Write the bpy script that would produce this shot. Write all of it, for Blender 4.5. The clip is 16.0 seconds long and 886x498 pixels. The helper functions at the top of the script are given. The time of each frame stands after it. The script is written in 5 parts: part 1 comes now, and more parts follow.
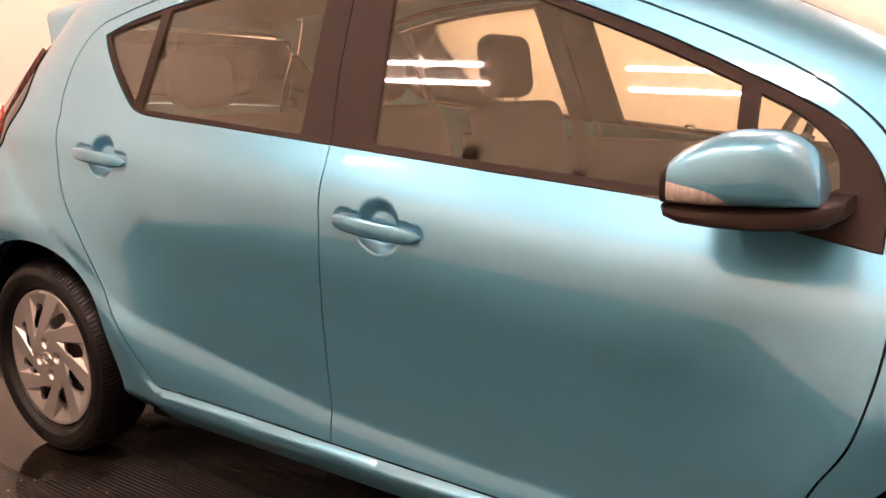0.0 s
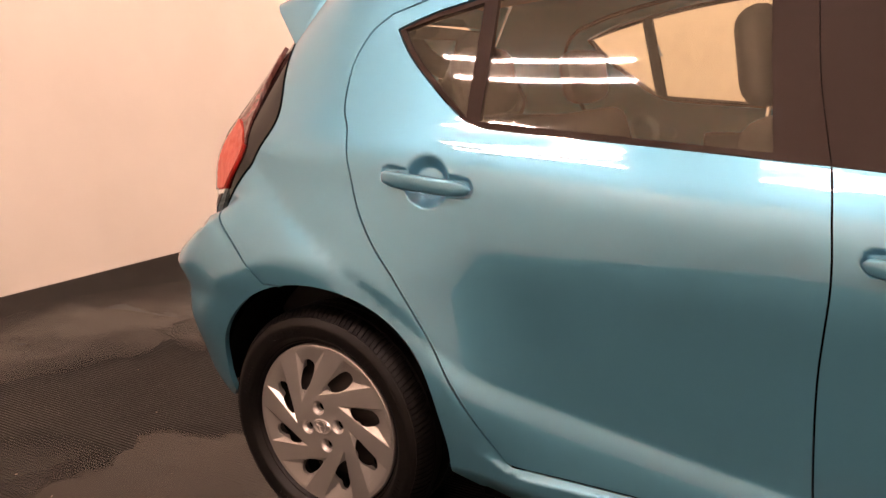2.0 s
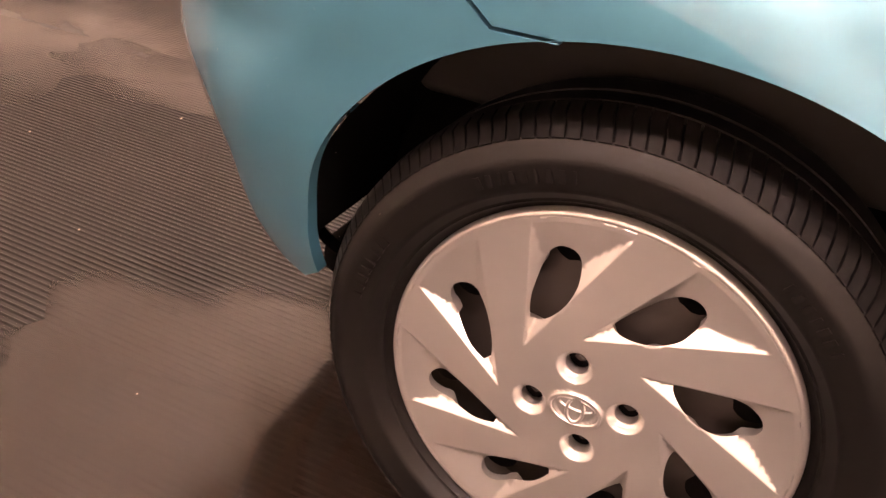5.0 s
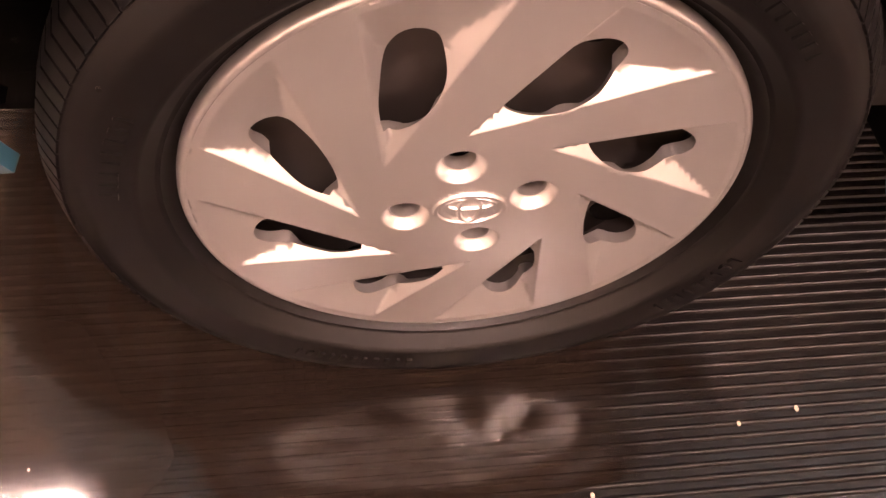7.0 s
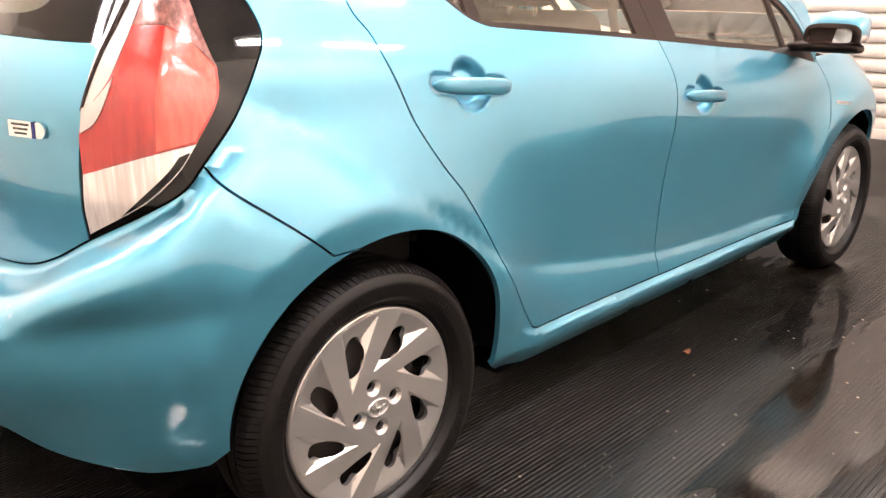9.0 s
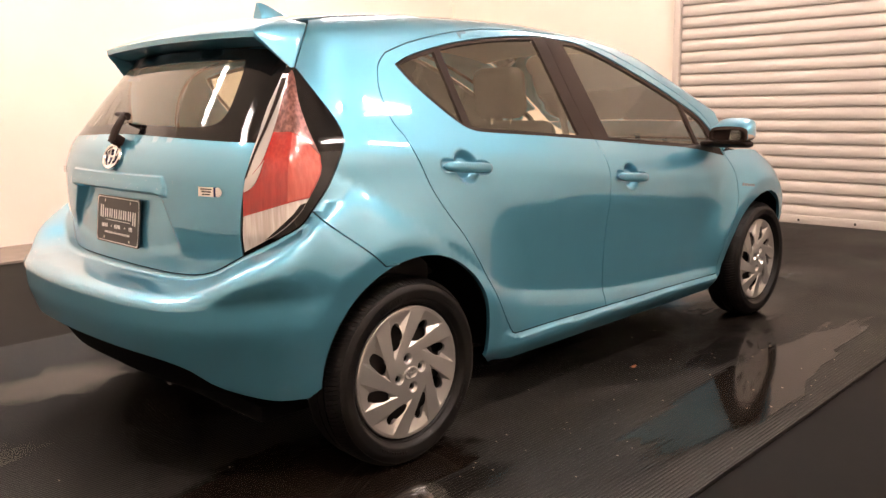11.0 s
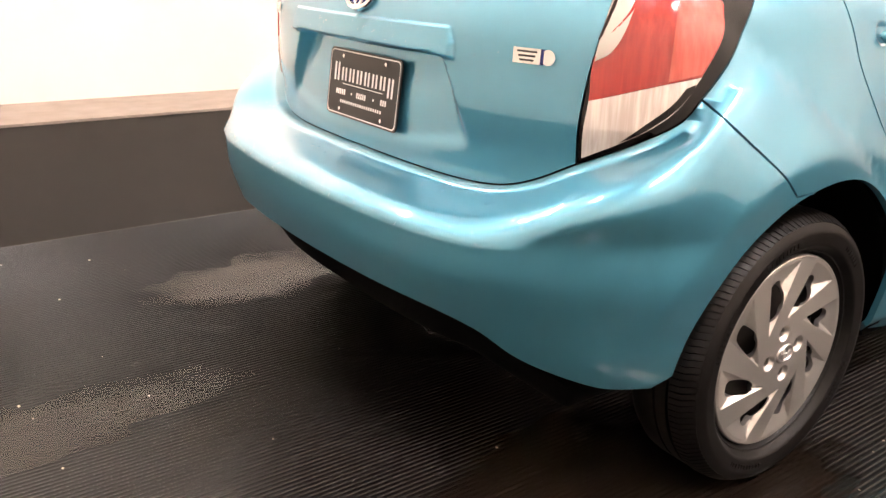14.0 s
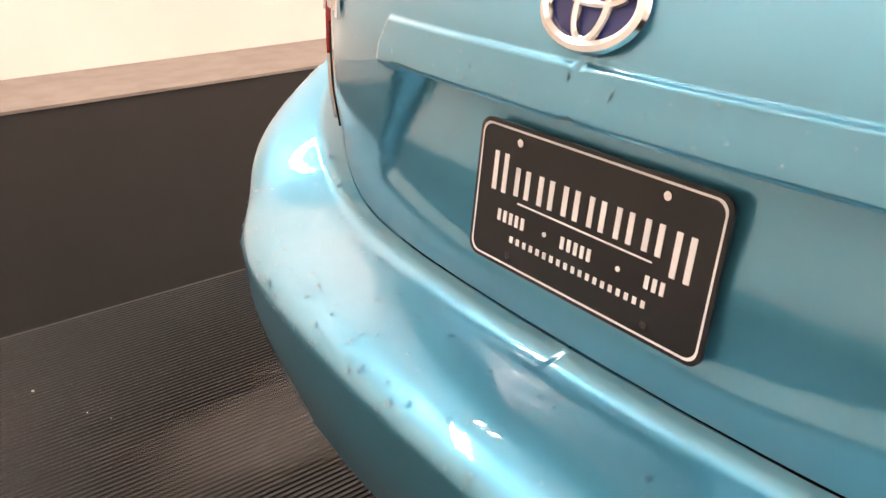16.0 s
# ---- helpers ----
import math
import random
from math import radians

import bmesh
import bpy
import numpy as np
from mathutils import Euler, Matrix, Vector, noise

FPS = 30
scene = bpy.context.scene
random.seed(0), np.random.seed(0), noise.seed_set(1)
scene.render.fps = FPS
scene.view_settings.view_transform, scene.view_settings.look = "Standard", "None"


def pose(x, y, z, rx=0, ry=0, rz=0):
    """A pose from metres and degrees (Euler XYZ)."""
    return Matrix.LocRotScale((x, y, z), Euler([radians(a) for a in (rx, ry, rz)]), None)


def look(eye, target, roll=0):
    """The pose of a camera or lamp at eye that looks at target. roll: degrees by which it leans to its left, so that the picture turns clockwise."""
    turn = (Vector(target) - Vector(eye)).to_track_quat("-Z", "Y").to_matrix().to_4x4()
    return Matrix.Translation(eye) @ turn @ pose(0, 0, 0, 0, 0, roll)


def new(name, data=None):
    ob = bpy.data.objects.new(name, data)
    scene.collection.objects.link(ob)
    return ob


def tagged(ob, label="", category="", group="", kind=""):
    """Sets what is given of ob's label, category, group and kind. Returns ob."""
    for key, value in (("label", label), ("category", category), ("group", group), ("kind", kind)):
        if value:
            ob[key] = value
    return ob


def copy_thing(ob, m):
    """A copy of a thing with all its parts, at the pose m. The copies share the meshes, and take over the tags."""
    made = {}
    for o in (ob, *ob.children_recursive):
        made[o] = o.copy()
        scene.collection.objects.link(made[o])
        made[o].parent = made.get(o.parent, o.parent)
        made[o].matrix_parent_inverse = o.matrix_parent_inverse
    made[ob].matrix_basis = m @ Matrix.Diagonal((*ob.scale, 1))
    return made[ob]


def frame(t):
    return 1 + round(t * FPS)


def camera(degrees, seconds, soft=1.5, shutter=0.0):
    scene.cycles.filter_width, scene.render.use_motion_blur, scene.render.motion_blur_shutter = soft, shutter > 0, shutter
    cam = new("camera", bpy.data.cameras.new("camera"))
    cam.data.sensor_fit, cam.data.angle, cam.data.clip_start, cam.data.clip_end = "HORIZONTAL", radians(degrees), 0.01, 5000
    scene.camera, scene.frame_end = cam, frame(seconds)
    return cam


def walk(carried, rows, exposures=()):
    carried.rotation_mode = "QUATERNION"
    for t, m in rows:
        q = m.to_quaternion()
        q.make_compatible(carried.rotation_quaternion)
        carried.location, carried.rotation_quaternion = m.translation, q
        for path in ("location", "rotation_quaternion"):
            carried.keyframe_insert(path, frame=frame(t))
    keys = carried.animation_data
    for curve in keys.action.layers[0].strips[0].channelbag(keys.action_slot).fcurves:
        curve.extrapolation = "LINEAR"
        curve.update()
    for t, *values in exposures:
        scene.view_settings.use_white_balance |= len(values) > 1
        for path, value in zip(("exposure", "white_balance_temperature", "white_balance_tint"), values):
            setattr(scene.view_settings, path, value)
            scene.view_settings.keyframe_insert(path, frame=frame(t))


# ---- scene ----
from mathutils import kdtree
from mathutils.geometry import delaunay_2d_cdt

cam = camera(57.3, 16.0)
PATH = [
    (0, (2.341, -2.08, 1.117), (1.244, -0.455, 0.722), -0.2),
    (0.5, (2.089, -2.161, 1.136), (0.983, -0.543, 0.738), -1.3),
    (1, (1.803, -2.204, 1.127), (0.694, -0.589, 0.726), -1.6),
    (1.5, (1.526, -2.271, 1.147), (0.476, -0.628, 0.701), -2.0),
    (2, (1.277, -2.243, 1.165), (0.249, -0.581, 0.738), -1.6),
    (2.5, (0.99, -2.182, 1.197), (0.003, -0.473, 0.87), 0.8),
    (3, (0.721, -2.185, 1.154), (-0.117, -0.432, 0.678), 3.5),
    (3.5, (0.514, -2.081, 1.062), (-0.245, -0.394, 0.299), 5.1),
    (3.7, (0.45, -1.986, 1.035), (-0.345, -0.341, 0.223), 4.6),
    (5.8, (-0.002, -1.093, 0.777), (-0.394, 0.177, -0.717), 8.2),
    (6, (-0.013, -1.033, 0.773), (-0.268, 0.02, -0.909), 7.1),
    (6.5, (-0.036, -1.073, 0.752), (-0.009, -0.036, -0.958), 10.8),
    (7, (-0.079, -1.14, 0.807), (0.139, -0.103, -0.889), 7.1),
    (7.5, (-0.212, -1.354, 0.907), (0.307, -0.025, -0.495), 1.3),
    (8, (-0.421, -1.615, 1.0), (0.44, -0.137, -0.037), -1.2),
    (8.5, (-0.688, -1.723, 1.082), (0.514, -0.354, 0.257), 0.9),
    (9, (-0.95, -1.94, 1.119), (0.399, -0.593, 0.511), 0.2),
    (9.2, (-1.052, -2.017, 1.13), (0.325, -0.682, 0.565), 0.2),
    (11.3, (-1.671, -2.658, 1.127), (-0.284, -1.255, 0.8), -0.7),
    (11.5, (-1.663, -2.676, 1.124), (-0.288, -1.26, 0.803), -0.7),
    (12, (-1.656, -2.631, 1.114), (-0.29, -1.202, 0.811), -0.4),
    (12.5, (-1.654, -2.476, 1.115), (-0.276, -1.061, 0.801), 0.4),
    (13, (-1.598, -2.272, 1.11), (-0.248, -0.86, 0.683), 1.4),
    (13.5, (-1.498, -1.95, 1.075), (-0.257, -0.483, 0.522), 1.6),
    (14, (-1.467, -1.616, 1.054), (-0.366, -0.087, 0.384), 1.7),
    (14.5, (-1.393, -1.333, 1.077), (-0.302, 0.172, 0.337), 1.0),
    (15, (-1.28, -1.041, 1.087), (-0.208, 0.492, 0.379), -0.8),
    (15.5, (-1.179, -0.748, 1.086), (-0.092, 0.74, 0.308), 0.5),
    (16, (-1.073, -0.499, 1.087), (0.005, 0.962, 0.25), -0.4),
]
EXPOSURES = [(0, 0.13, 8000, 44), (1.5, -0.06, 7700, 42), (2.5, -0.36, 8300, 43), (3, -0.45, 8400, 46), (3.5, 0.36, 8000, 46), (6, 1.22, 7900, 50), (6.5, 1.18, 8000, 53), (7, 1.25, 8000, 53), (7.5, 1.90, 6700, 28), (8, 1.93, 6500, 26),
             (8.5, 1.28, 6200, 24), (9, 0.92, 6200, 21), (11.5, -0.02, 7000, 26), (12.5, -0.06, 7100, 26), (13, 0.08, 7000, 24), (13.5, 0.50, 6400, 20), (14.5, 0.70, 6500, 25), (15, 0.62, 6600, 27), (15.5, 0.42, 6600, 27), (16, 0.30, 6500, 23)]
walk(cam, [(t, look(eye, target, roll)) for t, eye, target, roll in PATH], EXPOSURES)

# ---- world and lamps ----
world = bpy.data.worlds.new("world")
scene.world = world
world.use_nodes = True
bg = world.node_tree.nodes["Background"]
bg.inputs[0].default_value = (1.0, 0.86, 0.72, 1)
bg.inputs[1].default_value = 0.05
TUBE_POWER = 330.0


# ---- helpers of this scene ----
def material(name, color, rough=0.5, metal=0.0, **more):
    m = bpy.data.materials.new(name)
    m.use_nodes = True
    b = m.node_tree.nodes["Principled BSDF"]
    b.inputs["Base Color"].default_value = (*color, 1)
    b.inputs["Roughness"].default_value = rough
    b.inputs["Metallic"].default_value = metal
    for key, value in more.items():
        b.inputs[key.replace("_", " ")].default_value = value
    return m


def node(m, kind, **inputs):
    n = m.node_tree.nodes.new(kind)
    for key, value in inputs.items():
        n.inputs[key.replace("_", " ")].default_value = value
    return n


def wire(m, a, out, b, into):
    m.node_tree.links.new(a.outputs[out], b.inputs[into])


def bsdf(m):
    return m.node_tree.nodes["Principled BSDF"]


def mottled(m, scale, dark, light, detail=4, low=0.35, high=0.65, coords="Object"):
    """Vary the base colour between two tones with noise of a real-world size."""
    tc = node(m, "ShaderNodeTexCoord")
    n = node(m, "ShaderNodeTexNoise", Scale=scale, Detail=detail)
    r = node(m, "ShaderNodeValToRGB")
    r.color_ramp.elements[0].position, r.color_ramp.elements[1].position = low, high
    r.color_ramp.elements[0].color, r.color_ramp.elements[1].color = (*dark, 1), (*light, 1)
    wire(m, tc, coords, n, "Vector")
    wire(m, n, "Fac", r, "Fac")
    wire(m, r, "Color", bsdf(m), "Base Color")
    return m


def rough_noise(m, scale, low, high, coords="Object", a=0.4, b=0.6):
    tc = node(m, "ShaderNodeTexCoord")
    n = node(m, "ShaderNodeTexNoise", Scale=scale, Detail=5)
    r = node(m, "ShaderNodeMapRange", From_Min=a, From_Max=b, To_Min=low, To_Max=high)
    wire(m, tc, coords, n, "Vector")
    wire(m, n, "Fac", r, "Value")
    wire(m, r, "Result", bsdf(m), "Roughness")
    return m


def bumpy(m, scale, strength, distance, detail=3, coords="Object"):
    tc = node(m, "ShaderNodeTexCoord")
    n = node(m, "ShaderNodeTexNoise", Scale=scale, Detail=detail)
    b = node(m, "ShaderNodeBump", Strength=strength, Distance=distance)
    wire(m, tc, coords, n, "Vector")
    wire(m, n, "Fac", b, "Height")
    wire(m, b, "Normal", bsdf(m), "Normal")
    return m


PAINT = material("teal_metallic_paint", (0.073, 0.318, 0.458), 0.38, 0.67, Coat_Weight=1.0, Coat_Roughness=0.025, Coat_IOR=1.78)
BLACK_TRIM = material("black_trim", (0.022, 0.013, 0.010), 0.55, 0.0, Specular_IOR_Level=0.10)
GLOSS_BLACK = material("gloss_black", (0.005, 0.004, 0.004), 0.06, 0.0, Specular_IOR_Level=0.35)
RUBBER = material("tyre_rubber", (0.0036, 0.0029, 0.0026), 0.46, 0.0, Specular_IOR_Level=0.22)
COVER = material("silver_wheel_cover", (0.54, 0.52, 0.50), 0.30, 0.80, Coat_Weight=0.35, Coat_Roughness=0.06)
CHROME = material("chrome", (0.8, 0.8, 0.8), 0.12, 1.0)
STEEL = material("dark_steel", (0.036, 0.029, 0.026), 0.45, 0.4)
# liners and underside; also the black put in for shade in holes and gaps
INNER = material("liner_and_shade_black", (0.0022, 0.0020, 0.0020), 0.9, 0.0, Specular_IOR_Level=0.04)
HEAD_LENS = material("headlamp_lens", (0.70, 0.60, 0.56), 0.22, 0.25, Coat_Weight=1.0)
FABRIC = material("seat_fabric", (0.030, 0.026, 0.023), 0.9)
CABIN = material("cabin_plastic", (0.022, 0.019, 0.017), 0.7)
WHITE = material("white_print", (0.82, 0.80, 0.78), 0.5)
BLUE = material("badge_blue", (0.01, 0.015, 0.10), 0.2)
PLATE = material("plate_black", (0.012, 0.011, 0.011), 0.35)


def glass_material(name, tint, gloss, film=0.0):
    """Clear glass with a mirror-like face; film: a thin wet haze with streaks that run down."""
    m = bpy.data.materials.new(name)
    m.use_nodes = True
    t = m.node_tree
    t.nodes.remove(t.nodes["Principled BSDF"])
    out = t.nodes["Material Output"]
    clear = node(m, "ShaderNodeBsdfTransparent", Color=(*tint, 1))
    shine = node(m, "ShaderNodeBsdfGlossy", Color=(1, 1, 1, 1), Roughness=0.02)
    fres = node(m, "ShaderNodeFresnel", IOR=gloss)
    mix = node(m, "ShaderNodeMixShader")
    wire(m, fres, "Fac", mix, "Fac")
    wire(m, clear, "BSDF", mix, 1)
    wire(m, shine, "BSDF", mix, 2)
    if not film:
        wire(m, mix, "Shader", out, "Surface")
        return m
    tc = node(m, "ShaderNodeTexCoord")
    way = node(m, "ShaderNodeMapping", Scale=(75, 75, 3))
    streak = node(m, "ShaderNodeTexNoise", Scale=1.0, Detail=6, Roughness=0.65)
    amount = node(m, "ShaderNodeMapRange", From_Min=0.38, From_Max=0.72, To_Min=0.55 * film, To_Max=1.6 * film)
    haze = node(m, "ShaderNodeBsdfDiffuse", Color=(0.56, 0.50, 0.38, 1))
    wet = node(m, "ShaderNodeMixShader")
    wire(m, tc, "Object", way, "Vector")
    wire(m, way, "Vector", streak, "Vector")
    wire(m, streak, "Fac", amount, "Value")
    wire(m, amount, "Result", wet, "Fac")
    wire(m, mix, "Shader", wet, 1)
    wire(m, haze, "BSDF", wet, 2)
    wire(m, wet, "Shader", out, "Surface")
    return m


GLASS = glass_material("tinted_glass", (0.90, 0.86, 0.73), 1.52, 0.10)
REAR_GLASS = glass_material("rear_glass", (0.74, 0.69, 0.57), 1.52, 0.15)


def put(name, verts, faces, mat, parent=None, label="", normals=None, smooth_faces=True):
    """One mesh object; its place is given by its vertices. normals: one for each corner of each face, in order."""
    me = bpy.data.meshes.new(name)
    me.from_pydata([tuple(map(float, v)) for v in verts], [], [tuple(map(int, f)) for f in faces])
    if smooth_faces:
        me.polygons.foreach_set("use_smooth", [True] * len(me.polygons))
    if normals is not None:
        me.normals_split_custom_set([tuple(map(float, n)) for n in normals])
    me.materials.append(mat)
    ob = new(name, me)
    ob.parent = parent
    return tagged(ob, label=label)


def part(name, bm, mat, parent=None, label="", auto=35):
    """Link a bmesh as one mesh object under a thing or part."""
    bmesh.ops.recalc_face_normals(bm, faces=bm.faces)
    for f in bm.faces:
        f.smooth = True
    for e in bm.edges:
        if len(e.link_faces) == 2 and e.calc_face_angle(0) > radians(auto):
            e.smooth = False
    me = bpy.data.meshes.new(name)
    bm.to_mesh(me)
    bm.free()
    me.materials.append(mat)
    ob = new(name, me)
    ob.parent = parent
    return tagged(ob, label=label)


def box_bm(x0, y0, z0, x1, y1, z1, bevel=0.0, segments=2):
    bm = bmesh.new()
    bmesh.ops.create_cube(bm, size=1)
    for v in bm.verts:
        v.co = ((x0 + x1) / 2 + v.co.x * (x1 - x0), (y0 + y1) / 2 + v.co.y * (y1 - y0), (z0 + z1) / 2 + v.co.z * (z1 - z0))
    if bevel:
        bmesh.ops.bevel(bm, geom=bm.edges[:], offset=bevel, segments=segments, affect="EDGES", profile=0.5)
    return bm


def revolve(profile, steps=96, axis="y"):
    """A ring of profile points (radius, height along the axis)."""
    bm = bmesh.new()
    rings = []
    for k in range(steps):
        a = 2 * math.pi * k / steps
        rings.append([bm.verts.new((r * math.cos(a), h, r * math.sin(a))) for r, h in profile])
    for k in range(steps):
        a, b = rings[k], rings[(k + 1) % steps]
        for i in range(len(profile) - 1):
            bm.faces.new((a[i], a[i + 1], b[i + 1], b[i]))
    bmesh.ops.remove_doubles(bm, verts=bm.verts, dist=1e-6)
    return bm


def rounded(points, per=6):
    """A smooth line through points (Catmull-Rom)."""
    p = np.array(points, float)
    if len(p) < 3:
        return p
    ext = np.vstack([2 * p[0] - p[1], p, 2 * p[-1] - p[-2]])
    out = []
    for i in range(1, len(ext) - 2):
        a, b, c, d = ext[i - 1:i + 3]
        for s in np.linspace(0, 1, per, endpoint=False):
            out.append(0.5 * (2 * b + (c - a) * s + (2 * a - 5 * b + 4 * c - d) * s ** 2 + (3 * b - a - 3 * c + d) * s ** 3))
    out.append(p[-1])
    return np.array(out)


def outline(*segments):
    """A closed outline of smooth segments that meet in corners."""
    pts = []
    for s in segments:
        r = rounded(s)
        pts.extend(r if not pts or np.linalg.norm(r[0] - pts[-1]) > 1e-6 else r[1:])
    pts = np.array(pts)
    return pts[:-1] if np.linalg.norm(pts[0] - pts[-1]) < 1e-6 else pts


def even(pts, step):
    """Points added along a closed outline so that none lie further apart than step."""
    out = []
    for a, b in zip(pts, np.roll(pts, -1, 0)):
        n = max(1, int(math.ceil(np.linalg.norm(b - a) / step)))
        out.extend(a + (b - a) * k / n for k in range(n))
    return np.array(out)


def area(pts):
    x, y = pts.T
    return 0.5 * np.sum(x * np.roll(y, -1) - np.roll(x, -1) * y)


def inset(pts, d):
    """Move a closed outline inwards by d."""
    if area(pts) < 0:
        pts = pts[::-1]
    t = np.roll(pts, -1, 0) - np.roll(pts, 1, 0)
    t /= np.linalg.norm(t, axis=1)[:, None] + 1e-9
    return pts + d * np.stack([-t[:, 1], t[:, 0]], 1)


def inside(p, poly):
    x, y = p[:, 0][:, None], p[:, 1][:, None]
    a, b = poly, np.roll(poly, -1, 0)
    cross = ((a[:, 1] > y) != (b[:, 1] > y))
    slope = (b[:, 0] - a[:, 0]) / np.where(np.abs(b[:, 1] - a[:, 1]) < 1e-12, 1e-12, b[:, 1] - a[:, 1])
    return (cross & (x < a[:, 0] + slope * (y - a[:, 1]))).sum(1) % 2 == 1


def near(p, poly):
    """Distance of points to a closed outline."""
    fine = even(poly, 0.0012)
    tree = kdtree.KDTree(len(fine))
    for k, c in enumerate(fine):
        tree.insert((float(c[0]), float(c[1]), 0.0), k)
    tree.balance()
    return np.array([tree.find((float(x), float(y), 0.0))[2] for x, y in p])


def flat_mesh(edge, holes, step, extra=(), lines=(), dots=()):
    """Triangles over an outline with holes: points and faces in its plane."""
    from_edge = [edge, *holes]
    lo, hi = edge.min(0), edge.max(0)
    gx, gy = np.arange(lo[0], hi[0], step), np.arange(lo[1], hi[1], step * 0.92)
    grid = np.array([(x + (j % 2) * step / 2, y) for j, y in enumerate(gy) for x in gx])
    for (x0, y0, x1, y1, fine) in extra:
        keep = ~((grid[:, 0] > x0) & (grid[:, 0] < x1) & (grid[:, 1] > y0) & (grid[:, 1] < y1))
        fx, fy = np.arange(x0, x1, fine), np.arange(y0, y1, fine)
        grid = np.vstack([grid[keep], np.array([(x, y) for y in fy for x in fx])])
    ok = inside(grid, edge)
    for h in holes:
        ok &= ~inside(grid, h)
    grid = grid[ok]
    for e in from_edge:
        grid = grid[near(grid, e) > 0.003 + 0.25 * step]
    rows = []
    for line in lines:
        for d in (-0.014, -0.006, 0.0, 0.006, 0.014):
            t = np.gradient(line, axis=0)
            t /= np.linalg.norm(t, axis=1)[:, None] + 1e-12
            rows.append(line + d * np.stack([-t[:, 1], t[:, 0]], 1))
    rows = np.vstack(rows + [np.array(d) for d in dots]) if len(rows) or len(dots) else np.zeros((0, 2))
    if len(rows):
        ok = inside(rows, edge)
        for h in holes:
            ok &= ~inside(rows, h)
        rows = rows[ok]
        for e in from_edge:
            rows = rows[near(rows, e) > 0.0016]
        gap = 0.6 * min(step, 0.012)
        tree = kdtree.KDTree(len(rows))
        for k, c in enumerate(rows):
            tree.insert((float(c[0]), float(c[1]), 0.0), k)
        tree.balance()
        keep = [tree.find((float(x), float(y), 0.0))[2] > gap for x, y in grid]
        grid = np.vstack([grid[np.array(keep, bool)], rows])
    pts, edges = [], []
    for e in from_edge:
        n = len(pts)
        pts.extend(e)
        edges.extend((n + i, n + (i + 1) % len(e)) for i in range(len(e)))
    pts.extend(grid)
    v, _, f, _, _, _ = delaunay_2d_cdt([Vector((float(a), float(b))) for a, b in pts], edges, [], 0, 1e-7, False)
    v = np.array([tuple(p) for p in v])
    f = np.array([t for t in f if len(t) == 3])
    c = v[f].mean(1)
    ok = inside(c, edge)
    for h in holes:
        ok &= ~inside(c, h)
    f = f[ok]
    a = v[f]
    turn = (a[:, 1, 0] - a[:, 0, 0]) * (a[:, 2, 1] - a[:, 0, 1]) - (a[:, 2, 0] - a[:, 0, 0]) * (a[:, 1, 1] - a[:, 0, 1])
    f[turn < 0] = f[turn < 0][:, ::-1]
    return v, f


def on_surface(place, q, z, lift):
    """Places and normals on a surface, raised by lift(q, z) along its normal."""
    e = 1e-3
    if place is shell:
        r = shell_reach(q, z)
        at = lambda a, b: shell(a, b, r)
    else:
        at = place
    p = at(q, z)
    du, dv = (at(q + e, z) - at(q - e, z)) / (2 * e), (at(q, z + e) - at(q, z - e)) / (2 * e)
    n = np.cross(du, dv)
    n /= np.linalg.norm(n, axis=1)[:, None] + 1e-12
    if lift is None:
        return p, n
    h = lift(q, z)[:, None]
    hu, hv = (lift(q + e, z) - lift(q - e, z)) / (2 * e), (lift(q, z + e) - lift(q, z - e)) / (2 * e)
    m = np.cross(du + n * hu[:, None], dv + n * hv[:, None])
    return p + n * h, m / (np.linalg.norm(m, axis=1)[:, None] + 1e-12)


PRESSED = {}


def sheet(name, place, edge, mat, parent, label="", holes=(), step=0.025, edge_step=0.02, gap=0.002, flange=0.014,
          lift=None, extra=(), sides=(1,), lines=(), dots=()):
    """A pressed panel over an outline on a surface, with turned-in edges. sides: 1 as given, -1 mirrored across the car."""
    key = (name, label, np.asarray(edge).tobytes())
    if key in PRESSED:
        return raise_sheet(name, *PRESSED[key], mat, parent, label, sides)
    edge = inset(even(edge, edge_step), gap)
    holes = [even(h, edge_step) for h in holes]
    holes = [inset(h, -0.0) for h in holes]
    v, f = flat_mesh(edge, holes, step, extra, lines, dots)
    p, n = on_surface(place, v[:, 0], v[:, 1], lift)
    known = {(round(float(a), 6), round(float(b), 6)): k for k, (a, b) in enumerate(v)}
    verts, faces, corner = [p], [tuple(t) for t in f], [n[k] for t in f for k in t]
    count = len(p)
    for e in (edge, *holes):
        hole = e is not edge
        ids = [known.get((round(float(a), 6), round(float(b), 6))) for a, b in e]
        if any(k is None for k in ids):
            ids = [int(np.argmin(np.hypot(v[:, 0] - a, v[:, 1] - b))) for a, b in e]
        pe, ne = p[ids], n[ids]
        t = np.roll(pe, -1, 0) - np.roll(pe, 1, 0)
        out = np.cross(t, ne)
        out /= np.linalg.norm(out, axis=1)[:, None] + 1e-12
        if (area(e) > 0) == hole:
            out = out if not hole else -out
        k = len(e)
        verts.append(pe - ne * flange)
        for i in range(k):
            j = (i + 1) % k
            if place is shell and max(e[i, 0], e[j, 0]) < -0.846:
                continue
            quad = (ids[i], count + i, count + j, ids[j])
            ends = (out[i], out[i], out[j], out[j])
            if hole and area(e) > 0:
                quad, ends = quad[::-1], ends[::-1]
            faces.append(quad)
            corner.extend(ends)
        count += k
    verts, corner = np.vstack(verts), np.array(corner)
    PRESSED[key] = verts, faces, corner
    return raise_sheet(name, verts, faces, corner, mat, parent, label, sides)


